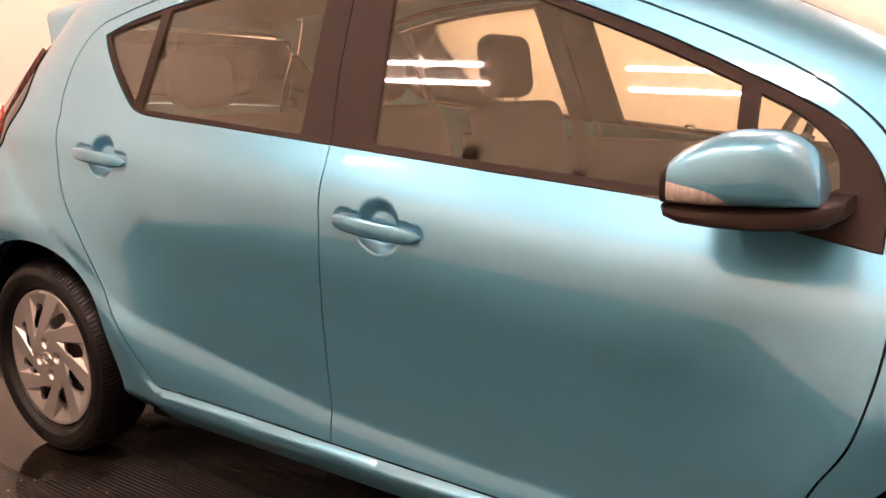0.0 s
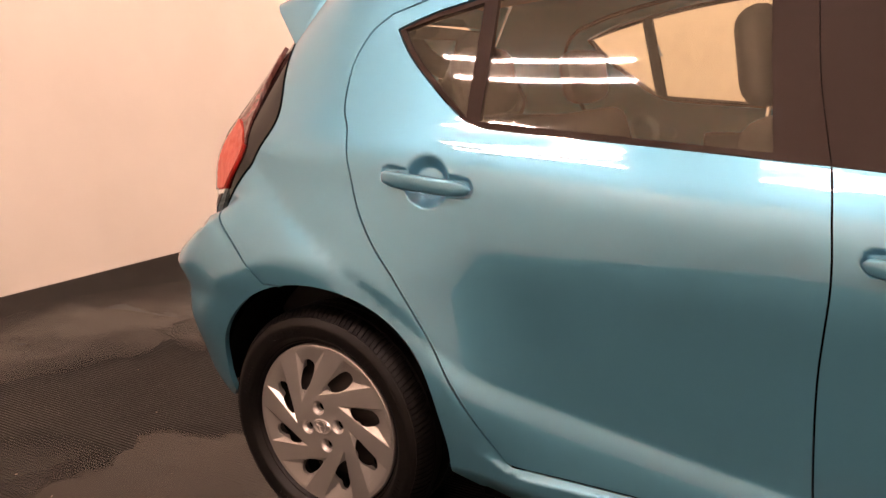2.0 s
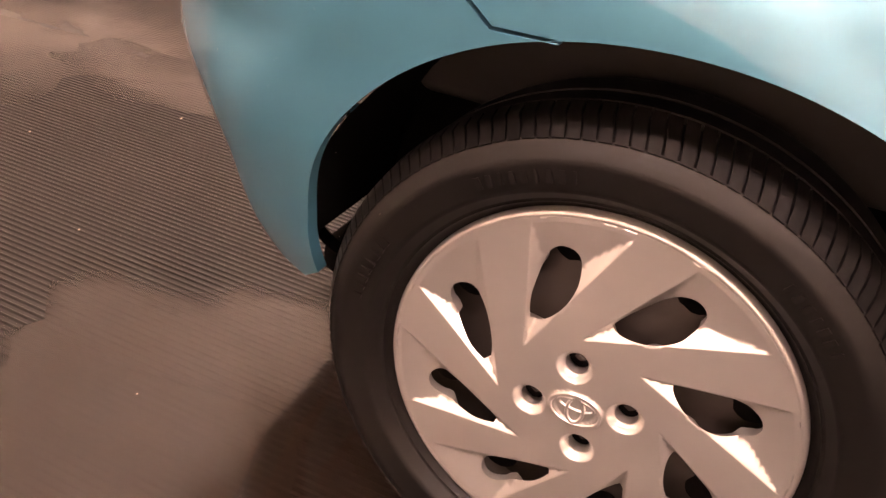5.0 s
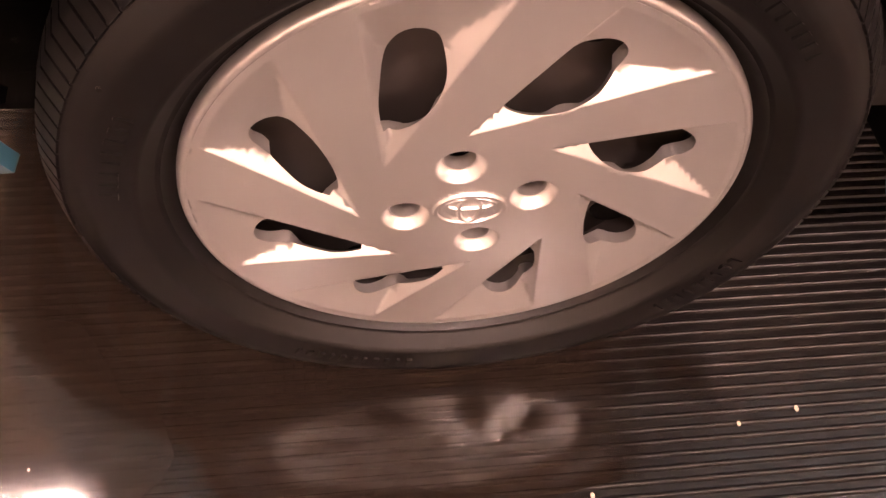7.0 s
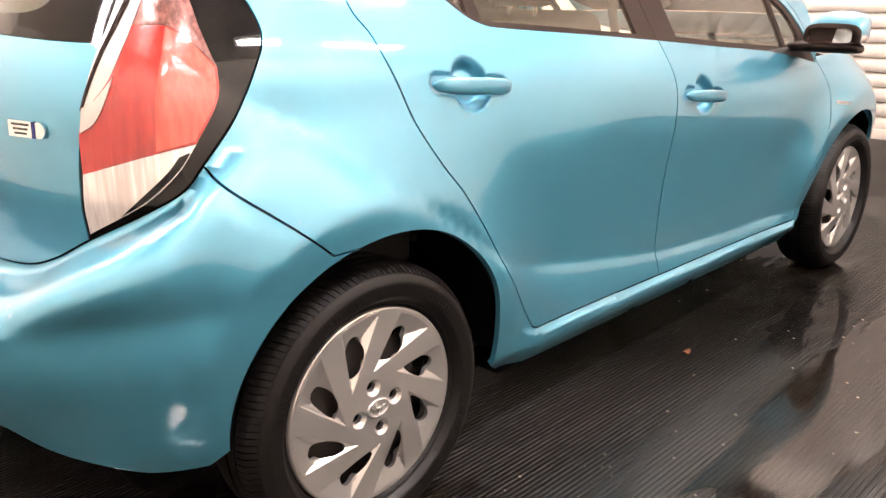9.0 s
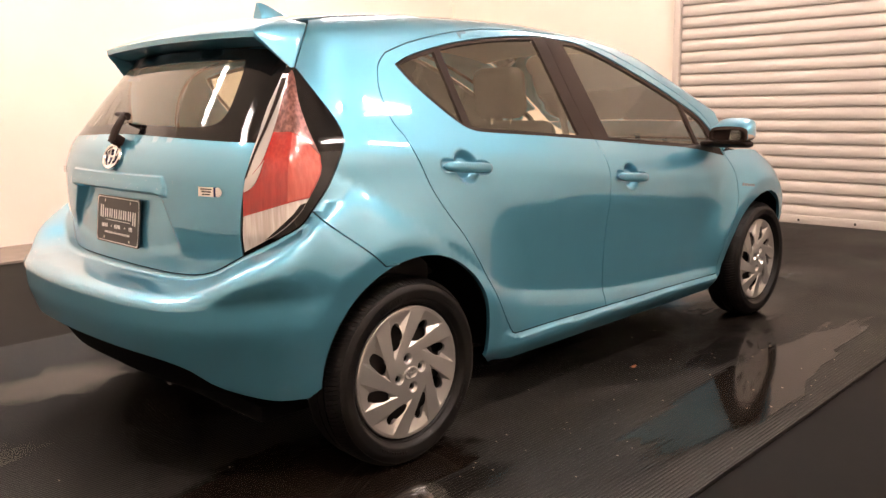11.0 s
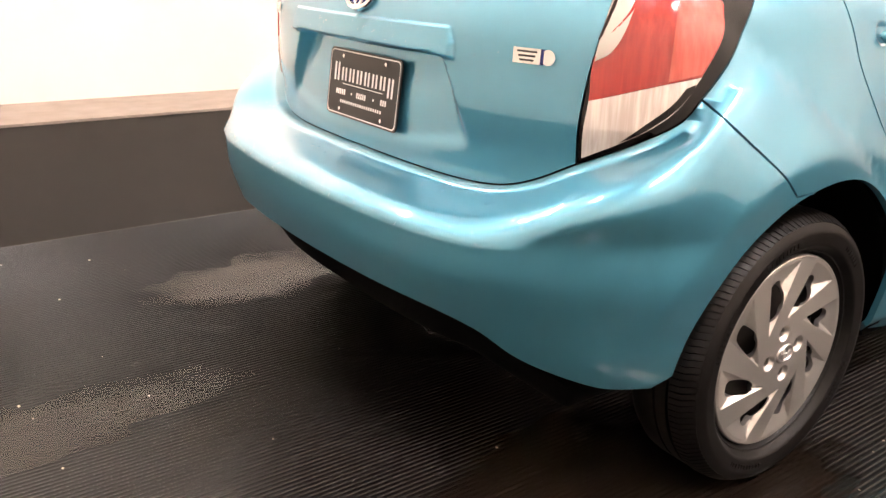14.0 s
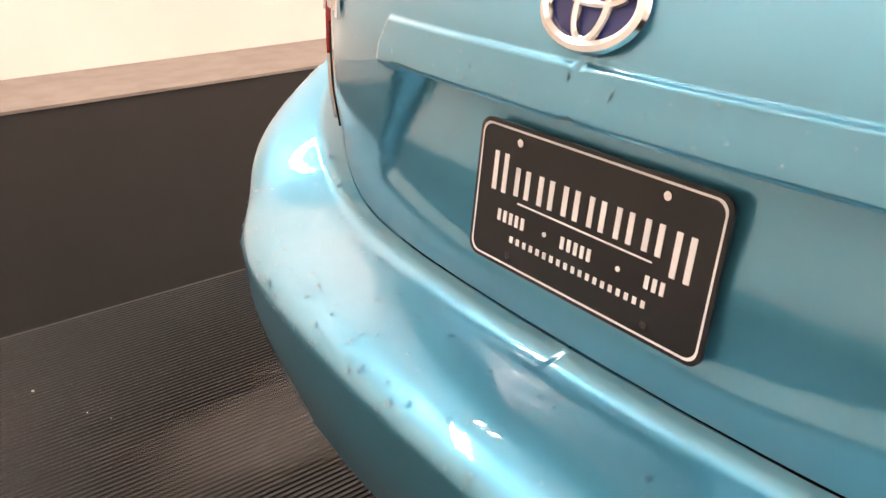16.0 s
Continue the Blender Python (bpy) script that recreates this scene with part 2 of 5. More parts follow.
def raise_sheet(name, verts, faces, corner, mat, parent, label, sides):
    sizes = np.cumsum([0] + [len(t) for t in faces])
    all_v, all_n, all_f = [], [], []
    for s in sides:
        m = np.array([1, s, 1])
        base = sum(len(c) for c in all_v)
        all_v.append(verts * m)
        if s == 1:
            all_f += [tuple(base + i for i in t) for t in faces]
            all_n.append(corner)
        else:
            all_f += [tuple(base + i for i in t[::-1]) for t in faces]
            all_n.append(np.vstack([corner[sizes[i]:sizes[i + 1]][::-1] for i in range(len(faces))]) * m)
    return put(name, np.vstack(all_v), all_f, mat, parent, label, np.vstack(all_n))


def ring_bm(rx, ry, r, m, wide=1.0, steps=48, around=8):
    bm = bmesh.new()
    loops = []
    for k in range(steps):
        a = 2 * math.pi * k / steps
        loops.append([bm.verts.new(m @ Vector(((rx + r * wide * math.cos(b)) * math.cos(a), (ry + r * wide * math.cos(b)) * math.sin(a), r * math.sin(b)))) for b in np.linspace(0, 2 * math.pi, around, endpoint=False)])
    for a, b in zip(loops, loops[1:] + loops[:1]):
        for i in range(around):
            bm.faces.new((a[i], a[(i + 1) % around], b[(i + 1) % around], b[i]))
    return bm


def disc_bm(rx, ry, m, depth=0.002, steps=40):
    bm = bmesh.new()
    top = [bm.verts.new(m @ Vector((rx * math.cos(a), ry * math.sin(a), 0))) for a in np.linspace(0, 2 * math.pi, steps, endpoint=False)]
    low = [bm.verts.new(m @ Vector((rx * math.cos(a), ry * math.sin(a), -depth))) for a in np.linspace(0, 2 * math.pi, steps, endpoint=False)]
    bm.faces.new(top)
    for i in range(steps):
        bm.faces.new((top[i], low[i], low[(i + 1) % steps], top[(i + 1) % steps]))
    return bm


def bar_bm(x, y, w, h, m, d=0.0015, bevel=0.0):
    bm = bmesh.new()
    bmesh.ops.create_cube(bm, size=1, matrix=m @ Matrix.Translation((x, y, 0)) @ Matrix.Diagonal((w, h, d, 1)))
    return bm


def merge(*parts):
    out = bmesh.new()
    for b in parts:
        me = bpy.data.meshes.new("join")
        b.to_mesh(me)
        b.free()
        out.from_mesh(me)
        bpy.data.meshes.remove(me)
    return out


# ---- body surface ----
def curve(xs, ys):
    """A smooth curve through control points (monotone cubic)."""
    xs, ys = np.array(xs, float), np.array(ys, float)
    h = np.diff(xs); d = np.diff(ys) / h
    m = np.zeros(len(xs)); m[0], m[-1] = d[0], d[-1]
    for i in range(1, len(xs) - 1):
        if d[i - 1] * d[i] > 0:
            w1, w2 = 2 * h[i] + h[i - 1], h[i] + 2 * h[i - 1]
            m[i] = (w1 + w2) / (w1 / d[i - 1] + w2 / d[i])
    def f(x):
        x = np.asarray(x, float)
        i = np.clip(np.searchsorted(xs, x) - 1, 0, len(xs) - 2)
        s = (x - xs[i]) / h[i]
        low, high = s < 0, s > 1
        sc = np.clip(s, 0, 1)
        y = (ys[i] * (1 + 2 * sc) * (1 - sc) ** 2 + h[i] * m[i] * sc * (1 - sc) ** 2
             + ys[i + 1] * sc * sc * (3 - 2 * sc) + h[i] * m[i + 1] * sc * sc * (sc - 1))
        return y + np.where(low, m[0] * (x - xs[0]), 0) + np.where(high, m[-1] * (x - xs[-1]), 0)
    return f
def smooth(a, b, x):
    s = np.clip((np.asarray(x, float) - a) / (b - a), 0, 1)
    return s * s * (3 - 2 * s)

X0, X1 = 0.25, 2.35
belt_z = curve([-0.7, 0.4, 1.12, 2.1, 2.6, 3.3], [1.13, 1.052, 0.990, 0.906, 0.875, 0.80])
roof_z = curve([-0.5, -0.3, 0.0, 0.4, 0.9, 1.4, 1.75, 2.0, 2.3, 2.6, 2.75, 3.0, 3.2, 3.36],
               [1.355, 1.398, 1.445, 1.478, 1.486, 1.462, 1.408, 1.305, 1.15, 0.99, 0.945, 0.90, 0.855, 0.80])
flank = curve([-0.90, -0.74, -0.66, -0.56, -0.45, -0.33, -0.22, -0.14, -0.09, -0.045, 0.0],
              [0.744, 0.748, 0.751, 0.756, 0.763, 0.774, 0.785, 0.783, 0.770, 0.745, 0.716])
def softened(f, lo, hi, step, width):
    """A table of f, evened out over a width."""
    x = np.arange(lo, hi, step)
    n = int(4 * width / step)
    k = np.exp(-0.5 * (np.arange(-n, n + 1) * step / width) ** 2)
    wide = np.arange(lo - n * step, hi + (n - 0.5) * step, step)[:len(x) + 2 * n]
    return x, np.convolve(f(wide), k / k.sum(), "valid")
SECTION = softened(lambda w: np.where(w < 0, flank(np.minimum(w, 0)), 0.716 - 0.50 * w), -0.95, 0.5, 0.0005, 0.022)
fold_z = curve([0.30, 0.36, 0.45, 0.55, 0.72, 0.90, 1.15, 1.6, 2.1, 2.4], [0.60, 0.56, 0.505, 0.475, 0.441, 0.412, 0.376, 0.346, 0.328, 0.32])
rear_x = curve([0.15, 0.70, 0.80, 0.92, 1.0, 1.07, 1.2, 1.30, 1.40],
               [-0.545, -0.545, -0.555, -0.553, -0.53, -0.487, -0.385, -0.30, -0.215])
bumper_x = curve([0.15, 0.22, 0.30, 0.36, 0.45, 0.54, 0.60, 0.66, 0.75, 0.86],
                 [-0.50, -0.58, -0.645, -0.68, -0.714, -0.730, -0.730, -0.72, -0.70, -0.68])
# top and depth of the bumper's ledge, by the angle of the ray from the middle of the boot (90: straight back)
ledge_top = curve([20.0, 30.0, 36.8, 38.8, 42.5, 49.2, 54.2, 58.9, 65.7, 72.0, 90.0], [0.93, 0.885, 0.836, 0.800, 0.765, 0.713, 0.671, 0.649, 0.640, 0.6405, 0.6405])
ledge_drop = curve([20.0, 30.0, 36.8, 42.5, 49.2, 54.2, 58.9, 66.0, 90.0], [0.42, 0.27, 0.15, 0.110, 0.095, 0.080, 0.064, 0.056, 0.055])
rear_n = curve([0.2, 0.6, 0.9, 1.2, 1.4], [4.2, 4.8, 5.0, 5.0, 5.0])
front_x = curve([0.15, 0.2, 0.4, 0.6, 0.8, 0.95, 1.5], [3.22, 3.30, 3.36, 3.35, 3.24, 3.0, 2.6])

def ledge(s):
    s = np.clip(s, 0, 1)
    return np.where(s < 0.32, 0.78 * s / 0.32, 0.78 + 0.22 * (1 - (1 - np.clip((s - 0.32) / 0.68, 0, 1)) ** 2.4))
LEDGE = softened(ledge, -0.3, 1.3, 0.001, 0.03)

def side(x, z):
    zb, zt = belt_z(x), roof_z(x)
    w = z - zb
    base = np.interp(w, *SECTION)
    low = base
    # fold along the lower doors, and the sill that turns under
    below = fold_z(x) - z
    below = 0.5 * (below + np.sqrt(below ** 2 + 0.009 ** 2))
    low = low + 0.033 * (1 - np.exp(-below / 0.075)) - 0.055 * smooth(0.285, 0.19, z)
    t = np.clip(w / np.maximum(zt - zb, 0.05), 0, 1)
    up = base * np.sqrt(np.clip(1 - t ** 18, 0, 1))
    y = np.where(w < 0, low, up)
    y = y - 0.022 * smooth(1.1, 0.3, x) * smooth(0.70, 0.95, z)
    # flared wheel arches
    for hx, amount, reach in ((0.0, 0.047, 0.25), (2.55, 0.045, 0.24)):
        r = np.hypot(x - hx, z - 0.30)
        back = smooth(0.05, -0.2, x)
        past = 0.5 * (r - 0.442 + np.sqrt((r - 0.442) ** 2 + 0.012 ** 2))
        lip = 0.5 * (0.442 - r + np.sqrt((r - 0.442) ** 2 + 0.012 ** 2))
        y = y + amount * (np.clip(1 - past / reach, 0, 1) ** 2 - 1.3 * lip) * smooth(0.20 - 0.06 * back, 0.52 - 0.12 * back, z) * smooth(1.10, 0.85, z)
    return y

def implicit(x, Y, z):
    s = np.maximum(side(x, z), 1e-3)
    Y = np.abs(Y)
    turn = np.degrees(np.arctan2(X0 - x, np.maximum(Y, 1e-6)))
    turn = np.clip(turn, 20, 90)
    raw = (ledge_top(turn) - z) / ledge_drop(turn)
    s1 = np.clip(raw, 0, 1)
    out = np.where(raw < 0.12, ledge(raw), np.interp(raw, *LEDGE))
    soft = 1 - (1 - s1) ** 2.1
    out = out + 0.6 * (soft - out) * smooth(67, 55, turn)
    a = X0 - rear_x(z) - (bumper_x(z) - rear_x(z)) * out
    n = rear_n(z) + out * (0.7 * smooth(0.40, 0.55, z) + 3.6 * smooth(0.60, 0.72, z)) * smooth(-0.12, -0.36, x)
    r = (np.clip((X0 - x + 0.15 * Y * Y * smooth(X0, -0.3, x)) / a, 0, 9) ** n + (Y / s) ** n) ** (1 / n) - 1
    b = front_x(z) - X1
    g = (np.clip((x - X1) / b, 0, 9) ** 2.8 + (Y / s) ** 2.8) ** (1 / 2.8) - 1
    return np.where(x < X0, r, np.where(x > X1, g, Y / s - 1))

def shell_rays(q):
    ang = np.where(q < X0, np.clip((X0 - q) / 1.1, 0, 1.05), np.where(q > X1, np.clip((q - X1) / 1.1, 0, 1), 0)) * np.pi / 2
    return np.clip(q, X0, X1), np.where(q < X0, -np.sin(ang), np.sin(ang)), np.cos(ang)

def shell_reach(q, z, guess=None):
    """Distance of the shell from the car's middle along a ray of coordinate q at height z."""
    q, z = np.broadcast_arrays(np.asarray(q, float), np.asarray(z, float))
    cx, dx, dy = shell_rays(q)
    f = lambda r: implicit(cx + dx * r, dy * r, z)
    if guess is None:
        lo, hi = np.zeros(q.shape), np.full(q.shape, 1.7)
        for _ in range(8):
            mid = (lo + hi) / 2
            out = f(mid) > 0
            hi = np.where(out, mid, hi); lo = np.where(out, lo, mid)
        lo, hi = lo - 0.002, hi + 0.002
    else:
        lo, hi = guess - 0.012, guess + 0.012
    fl, fh = f(lo), f(hi)
    best, least = hi, np.abs(fh)
    for k in range(16):
        d = np.where(np.abs(fh - fl) < 1e-15, 1, fh - fl)
        mid = np.clip(hi - fh * (hi - lo) / d, np.minimum(lo, hi), np.maximum(lo, hi))
        fm = f(mid)
        swap = fm * fh < 0
        lo, fl = np.where(swap, hi, lo), np.where(swap, fh, fl * 0.5)
        hi, fh = mid, fm
        better = np.abs(fm) < least
        best, least = np.where(better, mid, best), np.where(better, np.abs(fm), least)
    return best

def shell(q, z, guess=None):
    """Place on the right-hand body shell: q is x along the flank; past the ends it turns round the corners to the centre line."""
    q, z = np.broadcast_arrays(np.asarray(q, float), np.asarray(z, float))
    cx, dx, dy = shell_rays(q)
    r = shell_reach(q, z, guess)
    return np.stack([cx + dx * r, -dy * r, z], -1)


# ---- the car: body shape ----
# x runs forward from the rear axle, the car's right-hand side faces -y
car = tagged(new("hatchback_car"), label="teal metallic compact hatchback car wet from washing, on ribbed mat", category="car")
HUB_Z = 0.301


def flat_lift(h):
    return lambda a, b: np.full(len(a), h)


def q_of(x, y):
    """The shell coordinate of a plan position on the rear quarter."""
    return X0 - 1.1 * math.degrees(math.atan2(X0 - x, y)) / 90 if x < X0 else x


ARCH_X, ARCH_R = 0.03, 0.375


def arch(a0, a1, steps=26):
    """The rear wheel opening's edge between two angles, in shell coordinates."""
    out = []
    for a in np.linspace(radians(a0), radians(a1), steps):
        x, z = ARCH_X + ARCH_R * math.cos(a), 0.302 + ARCH_R * math.sin(a)
        x -= 0.026 * float(smooth(0.75, 0.2, math.sin(a))) if math.cos(a) > 0 else 0.0
        out.append((q_of(x, 0.81), z))
    return out


def seam_z(x):
    return belt_z(x) + 0.93 * (roof_z(x) - belt_z(x))


DOOR_B = [(1.142, 0.304), (1.131, 0.417), (1.127, 0.612), (1.138, 0.794), (1.130, 0.910), (1.119, 0.990)]
DOOR_B_TOP = [(1.119, 0.990), (1.098, 1.074), (1.080, 1.159), (1.062, 1.297), (1.052, 1.403)]
SILL_R = [(0.512, 0.336), (0.528, 0.322), (0.57, 0.315), (0.80, 0.312), (1.142, 0.304)]
REAR_EDGE = [(0.103, 1.304), (0.055, 1.265), (0.034, 1.205), (0.038, 1.147), (0.055, 1.084), (0.084, 1.040), (0.105, 0.987),
             (0.124, 0.939), (0.152, 0.866), (0.200, 0.784), (0.247, 0.721), (0.330, 0.605), (0.402, 0.490), (0.462, 0.400), (0.512, 0.336)]
TOP_R = [(1.052, 1.422), (0.70, 1.414), (0.466, 1.386), (0.246, 1.341), (0.103, 1.304)]
DLO_LOW = [(1.119, 0.990), (0.90, 1.008), (0.707, 1.023), (0.48, 1.040), (0.41, 1.051), (0.36, 1.074), (0.286, 1.130), (0.187, 1.214), (0.137, 1.266)]
DLO_TOP = [(0.137, 1.266), (0.22, 1.294), (0.379, 1.332), (0.558, 1.364), (0.761, 1.387), (0.98, 1.401), (1.052, 1.403)]

SILL_F = [(1.142, 0.304), (1.6, 0.297), (2.05, 0.289), (2.11, 0.292)]
FENDER_EDGE = [(2.11, 0.292), (2.13, 0.400), (2.165, 0.500), (2.215, 0.600), (2.245, 0.755), (2.233, 0.876)]
PILLAR_TOP = [(2.233, 0.876), (2.240, 0.939), (2.225, 1.007), (2.17, 1.074), (2.05, 1.150), (1.85, 1.239), (1.62, 1.323), (1.42, 1.381), (1.25, 1.413), (1.052, 1.422)]
DLO_LOW_F = [(2.222, 0.869), (1.9, 0.921), (1.5, 0.956), (1.119, 0.990)]
DLO_TOP_F = [(1.052, 1.403), (1.249, 1.389), (1.394, 1.357), (1.58, 1.297), (1.80, 1.216), (2.007, 1.125), (2.13, 1.063), (2.195, 0.997), (2.218, 0.939), (2.222, 0.869)]

HANDLES = {"rear": (0.318, 0.931), "front": (1.298, 0.830)}


def cup(hx, hz):
    """The pressed bowl behind a door handle."""
    def lift(a, b):
        da, db = (a - hx) / 0.062, (b - hz + 0.10 * (a - hx)) / 0.060
        r = np.sqrt(da ** 2 + db ** 2)
        bowl = -0.026 * (1 - smooth(0.55, 1.02, r))
        # shallow pocket that follows the grip
        pa = np.clip(np.abs(a - hx) - 0.095, 0, None)
        g = np.hypot(pa, b - hz + 0.10 * (a - hx)) / 0.022
        return np.minimum(bowl, -0.006 * (1 - smooth(0.7, 1.15, g)))
    return lift


def cup_patch(hx, hz):
    return (hx - 0.135, hz - 0.078, hx + 0.135, hz + 0.078, 0.0055)


def handle(name, hx, hz, parent, s):
    """Body-coloured grip with a rounded bar and a seam at the key cap."""
    rows, n = [], 14
    length = 0.232
    for k in range(29):
        u = -1 + 2 * k / 28
        x = hx + u * length / 2
        end = math.sqrt(max(0.0, 1 - abs(u) ** 8))
        half = (0.0165 + 0.002 * math.cos(u * 1.6)) * max(end, 0.12)
        bow = 0.020 * (1 - u * u) ** 0.6 + 0.004
        zc = hz - 0.085 * (x - hx) - 0.002
        p = shell(np.array([x]), np.array([zc]))[0]
        row = []
        for i in range(n):
            a = 2 * math.pi * i / n
            ca, sa = math.cos(a), math.sin(a)
            dy = math.copysign(abs(ca) ** 0.6, ca) * 0.0085 * max(end, 0.2)
            dz = math.copysign(abs(sa) ** 0.6, sa) * half
            row.append((x, (p[1] - bow - dy) * s, zc + dz))
        rows.append(row)
    bm = bmesh.new()
    vs = [[bm.verts.new(c) for c in r] for r in rows]
    for a, b in zip(vs, vs[1:]):
        for i in range(n):
            bm.faces.new((a[i], a[(i + 1) % n], b[(i + 1) % n], b[i]))
    bm.faces.new(vs[0])
    bm.faces.new(vs[-1][::-1])
    ob = part(name, bm, PAINT, parent, "teal door handle bar")
    # key cap seam
    x = hx - length / 2 + 0.052
    p = shell(np.array([x]), np.array([hz]))[0]
    seam = bmesh.new()
    zc = hz - 0.085 * (x - hx) - 0.002
    ring = []
    for dx in (-0.0008, 0.001):
        ring.append([seam.verts.new((x + dx, (p[1] - 0.0135 - 0.0092 * math.copysign(abs(math.cos(2 * math.pi * i / n)) ** 0.6, math.cos(2 * math.pi * i / n))) * s,
                                     zc + 0.0182 * math.copysign(abs(math.sin(2 * math.pi * i / n)) ** 0.6, math.sin(2 * math.pi * i / n)))) for i in range(n)])
    for i in range(n):
        seam.faces.new((ring[0][i], ring[0][(i + 1) % n], ring[1][(i + 1) % n], ring[1][i]))
    part("key_cap_seam", seam, INNER, parent)
    return ob


def ribbon(name, line, depth, width, parent, s, closed=False):
    """A near-black strip added behind a panel gap, to give the gap its shade."""
    pts = np.array(line)
    t = np.gradient(pts, axis=0)
    t /= np.linalg.norm(t, axis=1)[:, None] + 1e-9
    side_way = np.stack([-t[:, 1], t[:, 0]], 1)
    a, b = pts + side_way * width, pts - side_way * width
    down = lambda p, q: np.full(len(p), -depth)
    pa, _ = on_surface(shell, a[:, 0], a[:, 1], down)
    pb, _ = on_surface(shell, b[:, 0], b[:, 1], down)
    n = len(pts)
    m = np.array([1, s, 1])
    return put(name, np.vstack([pa, pb]) * m, [(i, i + 1, n + i + 1, n + i) for i in range(n - 1)], INNER, parent)


LAMP_EDGE = [(-0.236, 1.250), (-0.222, 1.234), (-0.164, 1.149), (-0.128, 1.087), (-0.116, 1.040), (-0.130, 0.989), (-0.160, 0.915), (-0.200, 0.844)]
LAMP_LOW = [(-0.200, 0.844), (-0.224, 0.805), (-0.270, 0.770), (-0.352, 0.718)]
LAMP_IN = [(-0.352, 0.718), (-0.353, 0.782), (-0.345, 0.874), (-0.330, 0.963), (-0.316, 1.037), (-0.296, 1.140), (-0.262, 1.250)]
BUMPER_GAP = [(-0.200, 0.844), (-0.145, 0.784), (-0.081, 0.718), (-0.040, 0.668)]
HATCH_GAP = [(-0.352, 0.718), (-0.413, 0.676), (-0.47, 0.653), (-0.553, 0.645), (-0.70, 0.645), (-0.852, 0.646)]


def rear_quarter_top():
    q = np.linspace(2.33, -0.19, 60)
    x = np.where(q < X0, shell(q, np.full(60, 1.35))[:, 0], q)
    return [tuple(p) for p in np.stack([q, seam_z(x)], 1)]


START_ANGLE = math.degrees(math.asin((0.6685 - 0.302) / ARCH_R))
SIDE_BODY = outline(
    [(2.11, 0.292), (2.05, 0.289), (1.6, 0.297), (1.142, 0.304), (0.80, 0.312), (0.57, 0.315), (0.528, 0.322), (0.512, 0.336)],
    REAR_EDGE[::-1], TOP_R[::-1], PILLAR_TOP[::-1][:-1] + [(2.245, 0.890)], [(2.245, 0.890), (2.33, 0.919)], [(2.33, 0.919), (2.33, rear_quarter_top()[0][1])],
    rear_quarter_top(), [rear_quarter_top()[-1], (-0.236, 1.250)], LAMP_EDGE, BUMPER_GAP, arch(180 - START_ANGLE, -6),
    [arch(-6, -6, 1)[0], (0.43, 0.225)], [(0.43, 0.225), (1.2, 0.218), (2.09, 0.214)], [(2.09, 0.214), (2.11, 0.292)])

FOLD = np.array([(x, float(fold_z(x))) for x in np.arange(0.31, 2.12, 0.011)])


def shelf_line(k):
    """The bumper's edge, where its shelf turns down."""
    q = np.arange(-0.8465, -0.22, 0.008)
    turn = (X0 - q) / 1.1 * 90
    return np.stack([q, ledge_top(turn) - k * ledge_drop(turn)], 1)


def sill_shoulder(a, b):
    """The rounded step of the sill that stands proud under the doors."""
    line = np.interp(a, [0.47, 0.528, 0.57, 0.80, 1.142, 1.6, 2.05, 2.11], [0.345, 0.322, 0.315, 0.312, 0.304, 0.297, 0.289, 0.292])
    return 0.014 * smooth(0.0, 0.020, line - b) * smooth(0.44, 0.56, a)


